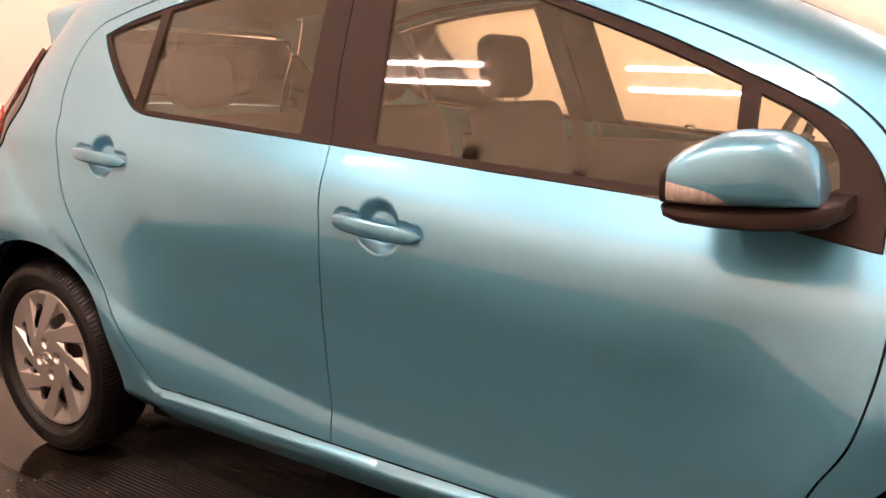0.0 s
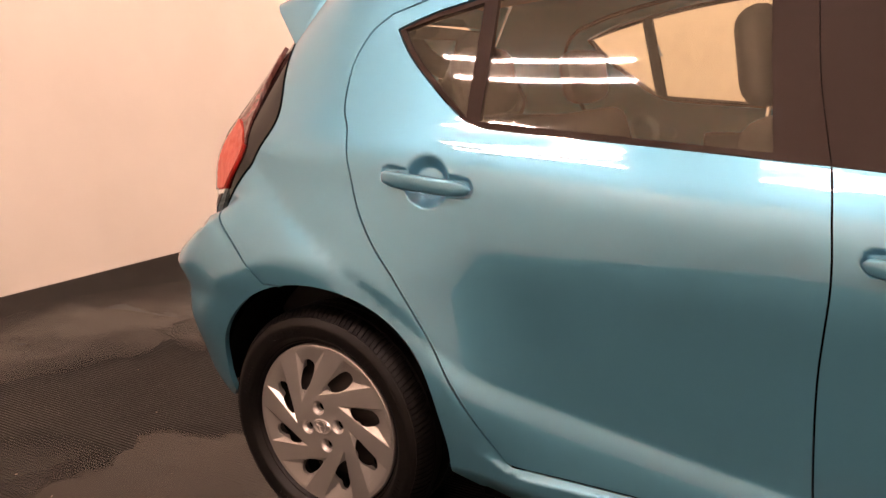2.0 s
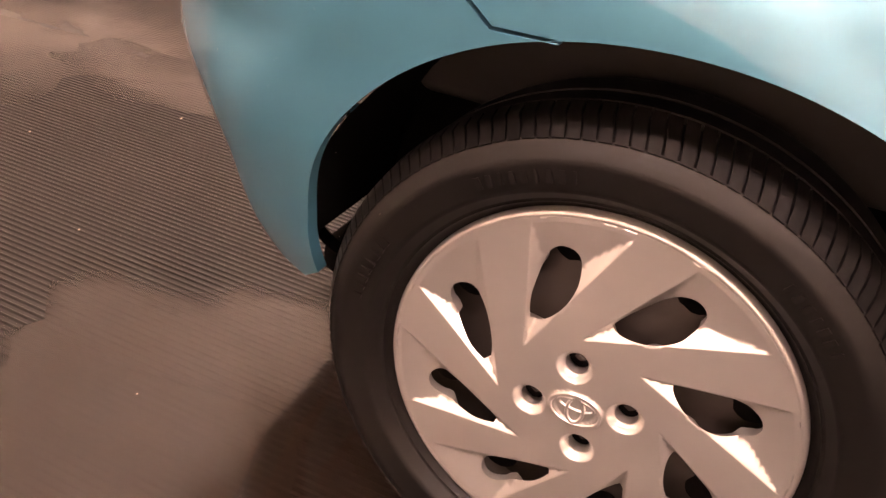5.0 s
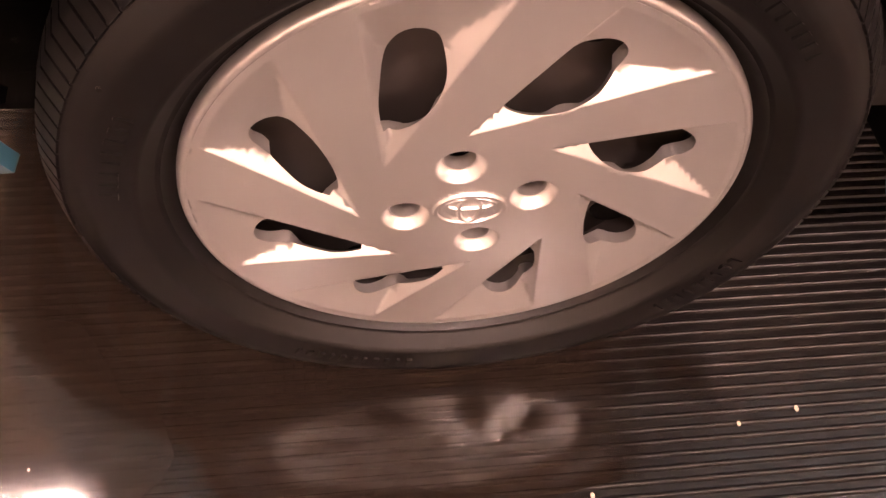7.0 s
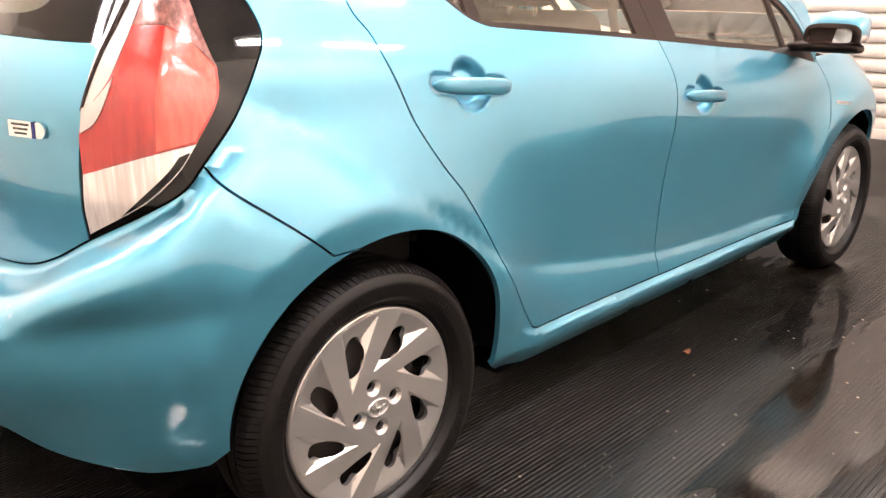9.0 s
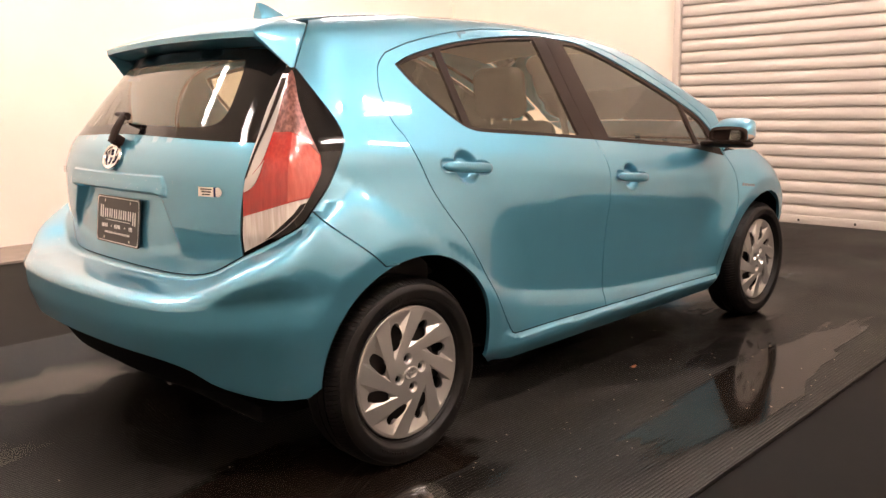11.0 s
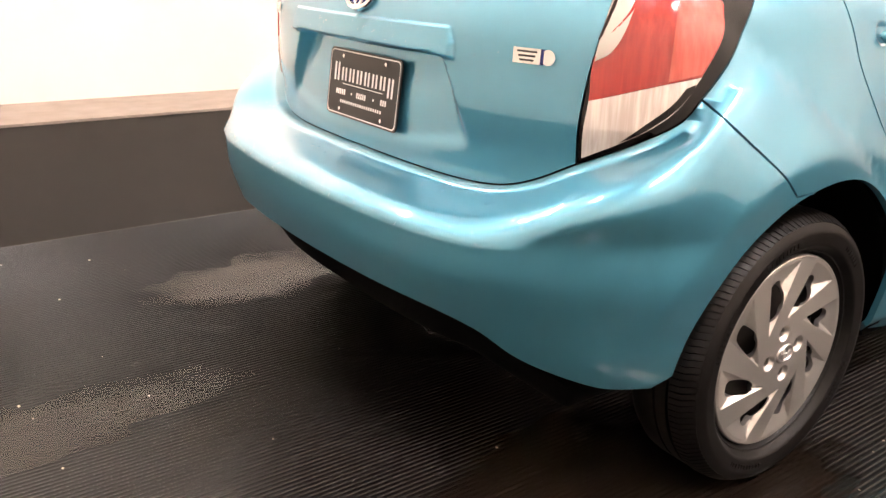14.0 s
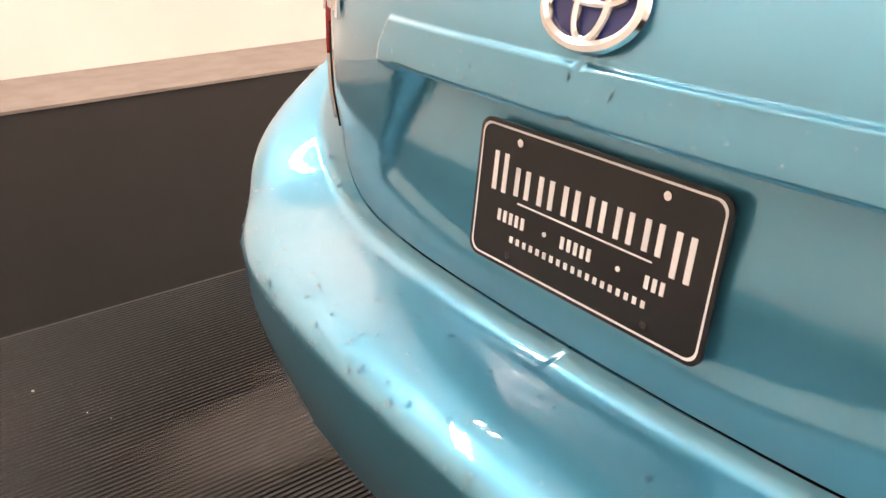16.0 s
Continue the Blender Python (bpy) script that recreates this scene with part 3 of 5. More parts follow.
for s, hand in ((1, "right"), (-1, "left")):
    sides = (s,)
    body = sheet("side_body", shell, SIDE_BODY, PAINT, car, "teal quarter panel with sill and roof rail", sides=sides, step=0.02, edge_step=0.012, gap=0.0018, lift=sill_shoulder, lines=(FOLD,),
                 extra=[(0.45, 0.268, 2.10, 0.335, 0.008)])
    ribbon("gap_seal", rounded(REAR_EDGE), 0.012, 0.007, body, s)
    ribbon("gap_seal", rounded(SILL_R), 0.012, 0.007, body, s)
    ribbon("gap_seal", rounded(SILL_F), 0.012, 0.007, body, s)
    ribbon("gap_seal", rounded(TOP_R), 0.012, 0.007, body, s)
    ribbon("gap_seal", rounded(PILLAR_TOP), 0.012, 0.007, body, s)
    ribbon("gap_seal", rounded(DOOR_B), 0.012, 0.007, body, s)
    ribbon("gap_seal", rounded(FENDER_EDGE), 0.012, 0.007, body, s)
    ribbon("gap_seal", rounded(BUMPER_GAP), 0.012, 0.007, body, s)
    ribbon("gap_seal", rounded(LAMP_EDGE + LAMP_LOW[1:]), 0.012, 0.007, body, s)
    hx, hz = HANDLES["rear"]
    door = sheet("rear_door", shell, outline(DOOR_B, DLO_LOW, DLO_TOP, [(1.052, 1.403), (1.052, 1.422)], TOP_R, REAR_EDGE, SILL_R), PAINT, car,
                 "teal rear door with dark tinted windows", sides=sides, edge_step=0.012, lift=cup(hx, hz), extra=[cup_patch(hx, hz)], lines=(FOLD,))
    handle("door_handle", hx, hz, door, s)
    QUARTER = outline([(0.157, 1.266), (0.22, 1.282), (0.366, 1.317)], [(0.366, 1.317), (0.381, 1.069)], [(0.381, 1.069), (0.30, 1.134), (0.20, 1.219), (0.157, 1.266)])
    GLASS_R = outline([(0.400, 1.325), (0.558, 1.352), (0.761, 1.375), (0.968, 1.388)], [(0.968, 1.388), (0.995, 1.190), (1.022, 1.010)], [(1.022, 1.010), (0.70, 1.036), (0.418, 1.059)], [(0.418, 1.059), (0.400, 1.325)])
    sheet("window_frame", shell, outline(DOOR_B_TOP, DLO_TOP[::-1], DLO_LOW[::-1]), BLACK_TRIM, door, "black window surround and pillar trim", holes=(QUARTER, GLASS_R),
          sides=sides, step=0.04, lift=flat_lift(-0.003), gap=0.001)
    sheet("window_pane", shell, inset(even(QUARTER, 0.03), -0.004), GLASS, door, "tinted quarter glass", sides=sides, step=0.05, lift=flat_lift(-0.009), flange=0.003)
    sheet("window_pane", shell, inset(even(GLASS_R, 0.03), -0.004), GLASS, door, "tinted door glass", sides=sides, step=0.05, lift=flat_lift(-0.009), flange=0.003)
    hx, hz = HANDLES["front"]
    front = sheet("front_door", shell, outline(SILL_F, FENDER_EDGE, PILLAR_TOP, [(1.052, 1.422), (1.052, 1.403)], DLO_TOP_F, DLO_LOW_F, DOOR_B[::-1]), PAINT, car,
                  "teal front door with tinted window", sides=sides, edge_step=0.012, lift=cup(hx, hz), extra=[cup_patch(hx, hz)], lines=(FOLD,))
    handle("door_handle", hx, hz, front, s)
    GLASS_F = outline([(1.165, 1.379), (1.255, 1.372), (1.39, 1.341), (1.575, 1.280), (1.79, 1.198), (1.972, 1.121)], [(1.972, 1.121), (1.985, 0.934)], [(1.985, 0.934), (1.5, 0.972), (1.234, 0.996)], [(1.234, 0.996), (1.20, 1.181), (1.165, 1.379)])
    SAIL = outline([(2.005, 1.105), (2.08, 1.067), (2.135, 1.016), (2.15, 0.958)], [(2.15, 0.958), (2.10, 0.934), (2.015, 0.933)], [(2.015, 0.933), (2.005, 1.105)])
    sheet("window_frame", shell, outline(DLO_LOW_F[::-1], DLO_TOP_F[::-1], DOOR_B_TOP[::-1]), BLACK_TRIM, front, "black window surround and pillar trim", holes=(GLASS_F, SAIL),
          sides=sides, step=0.04, lift=flat_lift(-0.003), gap=0.001)
    sheet("window_pane", shell, inset(even(GLASS_F, 0.03), -0.004), GLASS, front, "tinted door glass", sides=sides, step=0.05, lift=flat_lift(-0.009), flange=0.003)
    sheet("window_pane", shell, inset(even(SAIL, 0.03), -0.004), GLASS, front, "small tinted front corner glass", sides=sides, step=0.05, lift=flat_lift(-0.009), flange=0.003)
    # front fender and headlamp
    fa = [(2.55 + 0.365 * math.cos(a), 0.302 + 0.365 * math.sin(a)) for a in np.linspace(radians(172), radians(12), 24)]
    fa = [(x if x < X1 else X1 + 1.1 * math.degrees(math.atan2(x - X1, 0.80)) / 90, z) for x, z in fa]
    fender = sheet("front_fender", shell, outline(FENDER_EDGE[::-1], [(2.11, 0.292), (2.11, 0.220)], [(2.11, 0.220), fa[0]], fa, [fa[-1], (2.80, 0.600), (2.86, 0.697)], [(2.86, 0.697), (2.72, 0.794), (2.62, 0.876)], [(2.62, 0.876), (2.45, 0.892), (2.245, 0.890)], [(2.245, 0.890), (2.233, 0.876)]),
                   PAINT, car, "teal front wing over the wheel", sides=sides, edge_step=0.015)
    sheet("head_lamp", shell, outline([(2.625, 0.876), (2.72, 0.794), (2.86, 0.697)], [(2.86, 0.697), (3.02, 0.687), (3.06, 0.716)], [(3.06, 0.716), (2.90, 0.794), (2.625, 0.876)]), HEAD_LENS, car, "clear headlamp", sides=sides)
    ribbon("gap_seal", rounded(DOOR_B_TOP), 0.012, 0.007, front, s)

# ---- bumper, hatch, rear glass ----
ARCH_BACK = arch(180 - START_ANGLE, 176, 16)
BUMPER = outline(HATCH_GAP[::-1], LAMP_LOW[::-1], BUMPER_GAP, ARCH_BACK, [ARCH_BACK[-1], (-0.222, 0.300)], [(-0.222, 0.300), (-0.29, 0.306), (-0.36, 0.334), (-0.41, 0.364), (-0.462, 0.412), (-0.54, 0.438), (-0.68, 0.447), (-0.852, 0.448)], [(-0.852, 0.448), (-0.852, 0.646)])


def corner_crease(a, b):
    """The raised fold that runs down the bumper's corner."""
    line = -0.243 - 0.17 * (0.674 - b)
    seam = np.interp(a, [-0.413, -0.352, -0.270, -0.224, -0.200, -0.150, -0.092, -0.058], [0.676, 0.718, 0.770, 0.805, 0.844, 0.784, 0.718, 0.668])
    k = smooth(0.34, 0.60, b) * smooth(0.0, 0.045, seam - b)
    return k * (0.012 * np.exp(-np.sqrt((a - line) ** 2 + 0.03 ** 2) / 0.075) + 0.007 * np.exp(-np.sqrt((a - line) ** 2 + 0.008 ** 2) / 0.030))


bumper = sheet("rear_bumper", shell, BUMPER, PAINT, car, "teal rear bumper with water drops", sides=(1, -1), step=0.022, edge_step=0.0035, gap=0.0018, lift=corner_crease, dots=[shelf_line(k) for k in (0.10, 0.20, 0.26, 0.30, 0.34, 0.40, 0.47, 0.55, 0.64, 0.74, 0.86, 1.0)])
ribbon("gap_seal", rounded(HATCH_GAP), 0.012, 0.007, bumper, 1)
ribbon("gap_seal", rounded(HATCH_GAP), 0.012, 0.007, bumper, -1)


def lateral(q):
    """Distance from the centre line along the rear, by shell coordinate."""
    return np.tan((q + 0.85) / 1.1 * np.pi / 2) * 0.78


def hatch_press(a, b):
    """Pressed pocket for the plate, deepest under the garnish ledge, with a scooped lower edge."""
    y = np.abs(lateral(a))
    wide = 0.302 + 0.565 * (0.876 - b)
    depth = 0.005 + 0.030 * smooth(0.68, 0.88, b)
    pocket = smooth(wide + 0.004, wide - 0.034, y) * smooth(0.0, 0.040, b - 0.664 - 0.29 * y * y) * smooth(0.886, 0.880, b)
    reach = 0.334 - 0.5 * np.clip(b - 0.905, 0, None)
    ledge = smooth(reach + 0.007, reach - 0.006, y) * smooth(0.8755, 0.8835, b) * (1 - 0.55 * smooth(0.885, 0.935, b)) * smooth(0.9395, 0.9325, b)
    return -depth * pocket + 0.014 * ledge


HATCH = outline(HATCH_GAP[::-1], LAMP_IN[:5], [(-0.316, 1.037), (-0.40, 1.041), (-0.506, 1.047), (-0.70, 1.055), (-0.852, 1.058)], [(-0.852, 1.058), (-0.852, 0.646)])
hatch = sheet("hatch_door", shell, HATCH, PAINT, car, "teal hatch door with plate recess", sides=(1, -1), step=0.022, edge_step=0.012, gap=0.0018, lift=hatch_press,
              extra=[(-0.849, 0.69, -0.50, 0.985, 0.0085), (-0.849, 0.868, -0.535, 0.948, 0.0045)])
REAR_WINDOW = outline([(-0.852, 1.058), (-0.70, 1.055), (-0.506, 1.047), (-0.40, 1.041), (-0.316, 1.037)], [(-0.316, 1.037), (-0.296, 1.140), (-0.262, 1.250), (-0.255, 1.307)], [(-0.255, 1.307), (-0.5, 1.321), (-0.852, 1.326)], [(-0.852, 1.326), (-0.852, 1.058)])
REAR_CLEAR = outline([(-0.851, 1.089), (-0.70, 1.086), (-0.52, 1.081), (-0.44, 1.089), (-0.41, 1.123), (-0.40, 1.181), (-0.395, 1.239)], [(-0.395, 1.239), (-0.40, 1.281)], [(-0.40, 1.281), (-0.851, 1.286)], [(-0.851, 1.286), (-0.851, 1.089)])
sheet("glass_border", shell, REAR_WINDOW, GLOSS_BLACK, hatch, "black printed border of the rear window", holes=(REAR_CLEAR,), sides=(1, -1), step=0.04, gap=0.001, lift=flat_lift(-0.003), flange=0.006)
sheet("window_pane", shell, inset(even(REAR_CLEAR, 0.03), -0.001), REAR_GLASS, hatch, "tinted rear window", sides=(1, -1), step=0.05, lift=flat_lift(-0.0032), flange=0.003, gap=0.0)

# ---- roof, windscreen, bonnet ----
def crown_z(x, y):
    """Height of the roof skin over a plan position."""
    x, y = np.broadcast_arrays(np.asarray(x, float), np.abs(np.asarray(y, float)))
    lo, hi = belt_z(x), roof_z(x) + 0.01
    for _ in range(34):
        mid = (lo + hi) / 2
        out = (implicit(x, y, mid) > 0) | (mid >= roof_z(x) - 1e-6)
        hi = np.where(out, mid, hi)
        lo = np.where(out, lo, mid)
    return (lo + hi) / 2


def seam_y(x):
    lo, hi = np.zeros(len(x)), np.full(len(x), 1.0)
    z = seam_z(x)
    for _ in range(34):
        mid = (lo + hi) / 2
        out = implicit(x, mid, z) > 0
        hi = np.where(out, mid, hi)
        lo = np.where(out, lo, mid)
    return lo


def crown(name, x0, x1, mat, parent, label, nx=60, ny=40, wide=1.004, lift=0.0):
    xs = np.linspace(x0, x1, nx)
    ys = seam_y(xs) * wide
    v = np.sin(np.linspace(-np.pi / 2, np.pi / 2, ny))
    X, V = np.meshgrid(xs, v, indexing="ij")
    Y = V * ys[:, None]
    Z = crown_z(X, Y) + lift
    verts = np.stack([X, Y, Z], -1).reshape(-1, 3)
    faces = [(i * ny + j, (i + 1) * ny + j, (i + 1) * ny + j + 1, i * ny + j + 1) for i in range(nx - 1) for j in range(ny - 1)]
    return put(name, verts, faces, mat, parent, label)


crown("roof", -0.115, 1.73, PAINT, car, "teal roof skin")
crown("windscreen", 1.735, 2.50, GLASS, car, "windscreen glass", nx=30)
crown("bonnet", 2.505, 3.20, PAINT, car, "teal bonnet", nx=30)
sheet("front_bumper", shell, outline([(2.80, 0.60), (2.86, 0.695)], [(2.86, 0.695), (3.02, 0.685), (3.452, 0.70)], [(3.452, 0.70), (3.452, 0.22)], [(3.452, 0.22), (2.95, 0.22), (2.83, 0.24)], [(2.83, 0.24), fa[-1]], [fa[-1], (2.80, 0.60)]), PAINT, car, "teal front bumper", sides=(1, -1), step=0.05, edge_step=0.03)
sheet("nose_panel", shell, outline([(3.07, 0.715), (3.02, 0.74), (2.93, 0.79)], [(2.93, 0.79), (3.2, 0.86), (3.452, 0.87)], [(3.452, 0.87), (3.452, 0.705)], [(3.452, 0.705), (3.07, 0.69)], [(3.07, 0.69), (3.07, 0.715)]), BLACK_TRIM, car, "dark grille panel", sides=(1, -1), step=0.05, edge_step=0.03)

# ---- wheels ----
HOLE_EDGE = [(0.101, 0.0310), (0.113, 0.0288), (0.126, 0.0250), (0.139, 0.0190), (0.152, 0.0122), (0.164, 0.0045), (0.1715, -0.0040), (0.1738, -0.0125), (0.1710, -0.0210),
             (0.1635, -0.0270), (0.152, -0.0280), (0.1345, -0.0240), (0.119, -0.0125), (0.108, 0.0010), (0.1005, 0.0150), (0.0978, 0.0255)]
BLADE_TURN = 111
# straight edges of the sunken field round each opening: a point, a direction and the slope of the facet that falls from it
FACETS = (((0.0800, 0.0402), -14.4, 1.30, -1), ((0.0770, 0.0359), -49.2, 0.85, 1))


def polar(points, turn):
    return np.array([(r * math.cos(radians(a + turn)), r * math.sin(radians(a + turn))) for r, a in points])


def wheel_plane(a, b):
    return np.stack([a, np.zeros(len(a)), b], -1)


def make_wheel():
    ob = tagged(new("wheel"), label="road wheel with silver plastic cover and black tyre")
    ob.parent = car
    # tyre: outer face at negative y
    prof = [(0.205, 0.004), (0.216, 0.002), (0.222, -0.006), (0.2235, -0.010), (0.2265, -0.0105), (0.2275, -0.012), (0.236, -0.022), (0.2385, -0.0255), (0.2425, -0.0265), (0.245, -0.0268), (0.264, -0.0300),
            (0.272, -0.030), (0.281, -0.021), (0.287, -0.0185), (0.2872, -0.016), (0.2885, -0.013), (0.2915, -0.004), (0.2945, 0.006), (0.2965, 0.022), (0.2965, 0.034), (0.296, 0.0345), (0.296, 0.040), (0.303, 0.0405), (0.3035, 0.066),
            (0.297, 0.0665), (0.297, 0.072), (0.3035, 0.0725), (0.3025, 0.110), (0.3005, 0.124), (0.290, 0.142), (0.262, 0.155), (0.220, 0.150), (0.195, 0.140)]
    part("tyre", revolve(prof, 144), RUBBER, ob, "black tyre with cut tread blocks", auto=50)
    # tread blocks at the shoulder
    bm = bmesh.new()
    for k in range(132):
        a = 2 * math.pi * k / 132
        for (r0, h0, r1, h1, w, turn) in ((0.2865, -0.0195, 0.3035, 0.022, 0.0056, 0.010),):
            rows = []
            for f in (0, 0.35, 0.7, 1):
                r = [0.2865, 0.2962, 0.3022, 0.3048][[0, 0.35, 0.7, 1].index(f)]
                h = [-0.0205, -0.0055, 0.006, 0.031][[0, 0.35, 0.7, 1].index(f)]
                for da in (-w / r0, w / r0):
                    aa = a + da + turn / r0 * f
                    rows.append(bm.verts.new((r * math.cos(aa), h, r * math.sin(aa))))
            for i in range(3):
                bm.faces.new((rows[2 * i], rows[2 * i + 1], rows[2 * i + 3], rows[2 * i + 2]))
            low = []
            for i in range(4):
                r = [0.2825, 0.2920, 0.2975, 0.2985][i]
                for j in (0, 1):
                    v = rows[2 * i + j].co
                    k2 = r / math.hypot(v.x, v.z)
                    low.append(bm.verts.new((v.x * k2, v.y + 0.003, v.z * k2)))
            for i in range(3):
                bm.faces.new((rows[2 * i], rows[2 * i + 2], low[2 * i + 2], low[2 * i]))
                bm.faces.new((rows[2 * i + 1], low[2 * i + 1], low[2 * i + 3], rows[2 * i + 3]))
            bm.faces.new((rows[0], low[0], low[1], rows[1]))
    part("tread", bm, RUBBER, ob, "row of tread blocks")
    # moulded sidewall marks, plain raised bars
    for start, count, r, size in ((100, 9, 0.2545, 0.012), (150, 8, 0.2545, 0.012), (235, 11, 0.2545, 0.009), (320, 9, 0.2545, 0.012), (40, 7, 0.2545, 0.010)):
        for k in range(count):
            bm = bmesh.new()
            rot = Matrix.Rotation(-radians(start + k * 2.6), 4, "Y")
            w = 0.0055 if k % 3 else 0.003
            bmesh.ops.create_cube(bm, size=1, matrix=rot @ Matrix.Translation((r, -0.0285, 0)) @ Matrix.Diagonal((size, 0.0034, w, 1)))
            part("sidewall_mark", bm, RUBBER, ob)
    # cover
    spun = lambda p, a: np.stack([p[:, 0] * math.cos(a) - p[:, 1] * math.sin(a), p[:, 0] * math.sin(a) + p[:, 1] * math.cos(a)], 1)
    ring = rounded(HOLE_EDGE + HOLE_EDGE[:1])[:-1]
    holes = [spun(ring, radians(BLADE_TURN + 45 * k)) for k in range(8)]
    lugs = [polar([(0.0495, 0)], 102 + 90 * k)[0] for k in range(4)]
    lug_holes = [np.array([(c[0] + 0.0118 * math.cos(a), c[1] + 0.0118 * math.sin(a)) for a in np.linspace(0, 2 * math.pi, 30, endpoint=False)]) for c in lugs]

    def lift(a, b):
        p = np.stack([a, b], 1)
        r = np.hypot(a, b)
        h = 0.0075 * smooth(0.21, 0.03, r) + 0.008
        # one eighth of the cover stands for all
        turn = np.degrees(np.arctan2(b, a)) - BLADE_TURN
        fall = np.zeros(len(a))
        for back in (-1, 0, 1, 2):
            local = np.radians(turn % 45 - 45 * back)
            u, v = r * np.cos(local), r * np.sin(local)
            low = 0.30 * (0.202 - r)
            for (pu, pv), way, slope, side_of in FACETS:
                w = radians(way)
                low = np.minimum(low, slope * side_of * (-(u - pu) * math.sin(w) + (v - pv) * math.cos(w)))
            fall = np.maximum(fall, np.clip(low, 0, 0.012))
        h = h - fall
        for c in lugs:
            d = np.hypot(a - c[0], b - c[1])
            h = h - 0.009 * smooth(0.019, 0.0125, d)
        # raised cap with an oval mark
        e = np.hypot(a / 0.031, b / 0.0215)
        h = h + 0.0022 * smooth(1.0, 0.88, e) * (1 - 0.75 * smooth(0.74, 0.62, e))
        return h

    dots = []
    for k in range(8):
        for (pu, pv), way, slope, side_of in FACETS:
            w = radians(way)
            for off in (-0.0012, 0.0002, 0.0016, 0.0045):
                t = np.arange(-0.03, 0.16, 0.0035)
                u, v = pu + t * math.cos(w) - off * side_of * math.sin(w), pv + t * math.sin(w) + off * side_of * math.cos(w)
                ok = (np.hypot(u, v) < 0.204) & (np.hypot(u, v) > 0.08) & (v < 0.05) & (v > -0.12)
                for (qu, qv), way2, slope2, side2 in FACETS:
                    w2 = radians(way2)
                    ok &= side2 * (-(u - qu) * math.sin(w2) + (v - qv) * math.cos(w2)) > -0.002
                a0 = radians(BLADE_TURN + 45 * k)
                dots.append(np.stack([u * math.cos(a0) - v * math.sin(a0), u * math.sin(a0) + v * math.cos(a0)], 1)[ok])
        for rr in (0.1985, 0.2005, 0.2030, 0.2050):
            a0 = np.radians(np.arange(0, 45, 1.0) + 45 * k)
            dots.append(np.stack([rr * np.cos(a0), rr * np.sin(a0)], 1))
    for c in lugs:
        for rr in (0.0135, 0.0155, 0.0175, 0.0195):
            dots.append(np.array([(c[0] + rr * math.cos(a), c[1] + rr * math.sin(a)) for a in np.linspace(0, 2 * math.pi, 30, endpoint=False)]))
    edge = np.array([(0.2072 * math.cos(a), 0.2072 * math.sin(a)) for a in np.linspace(0, 2 * math.pi, 120, endpoint=False)])
    cover = sheet("wheel_cover", wheel_plane, edge, COVER, ob, "silver plastic wheel cover with eight swept blades", holes=holes + lug_holes, step=0.0032, edge_step=0.003, gap=0.0,
                  lift=lift, flange=0.012, extra=[(-0.034, -0.025, 0.034, 0.025, 0.0025)], dots=dots)
    part("cover_lip", revolve([(0.2058, -0.0060), (0.2071, -0.0077), (0.2082, -0.0082), (0.2102, -0.0080), (0.2122, -0.0068), (0.2135, -0.0045), (0.2140, 0.000), (0.2138, 0.010)], 144), COVER, cover, "rolled silver rim of the cover")
    # plain oval mark on the cap
    face = Matrix.Translation((0, -0.0172, 0)) @ pose(0, 0, 0, 90, 0, 0)
    mark = part("cap_mark", ring_bm(0.0265, 0.0180, 0.0022, face, 1.2, 40, 6), COVER, ob)
    part("cap_mark_ring", ring_bm(0.0085, 0.0155, 0.0018, face, 1.2, 32, 6), COVER, mark)
    part("cap_mark_bar", ring_bm(0.0185, 0.0066, 0.0018, face @ Matrix.Translation((0, 0.0066, 0)), 1.2, 32, 6), COVER, mark)
    # steel disc behind
    disc = part("steel_rim", revolve([(0.0, 0.020), (0.06, 0.020), (0.085, 0.030), (0.125, 0.024), (0.150, 0.034), (0.186, 0.040), (0.200, 0.030), (0.210, 0.012)], 64), STEEL, ob, "black painted steel rim")
    # flat black discs on the rim stand for the shade inside its vents
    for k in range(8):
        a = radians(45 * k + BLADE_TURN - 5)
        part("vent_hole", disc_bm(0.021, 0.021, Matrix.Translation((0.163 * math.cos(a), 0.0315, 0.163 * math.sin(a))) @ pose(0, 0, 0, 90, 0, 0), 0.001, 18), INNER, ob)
    for c in lugs:
        bm = bmesh.new()
        bmesh.ops.create_cone(bm, cap_ends=True, segments=6, radius1=0.0062, radius2=0.0070, depth=0.012, matrix=Matrix.Translation((c[0], 0.014, c[1])) @ pose(0, 0, 0, 90, 0, 0))
        part("lug_nut", bm, STEEL, ob, "dark steel lug nut")
        # black disc across the hole, put in for the shade round the nut
        part("lug_well", disc_bm(0.0150, 0.0150, Matrix.Translation((c[0], 0.0085, c[1])) @ pose(0, 0, 0, 90, 0, 0), 0.001, 20), INNER, ob, "black disc for the shade in a lug hole")
    # brake drum
    part("brake_drum", revolve([(0.0, 0.042), (0.11, 0.042), (0.112, 0.12), (0.0, 0.12)], 40), STEEL, ob)
    return ob


wheel = make_wheel()
WHEEL_Y = -0.779
wheel.matrix_basis = pose(0.010, WHEEL_Y, HUB_Z)
for x, s, spin in ((2.555, 1, 33), (0.010, -1, 0), (2.555, -1, 20)):
    copy_thing(wheel, pose(x, WHEEL_Y if s == 1 else 0.805, HUB_Z) @ pose(0, 0, 0, 0, 0, 0 if s == 1 else 180) @ pose(0, 0, 0, 0, spin, 0))

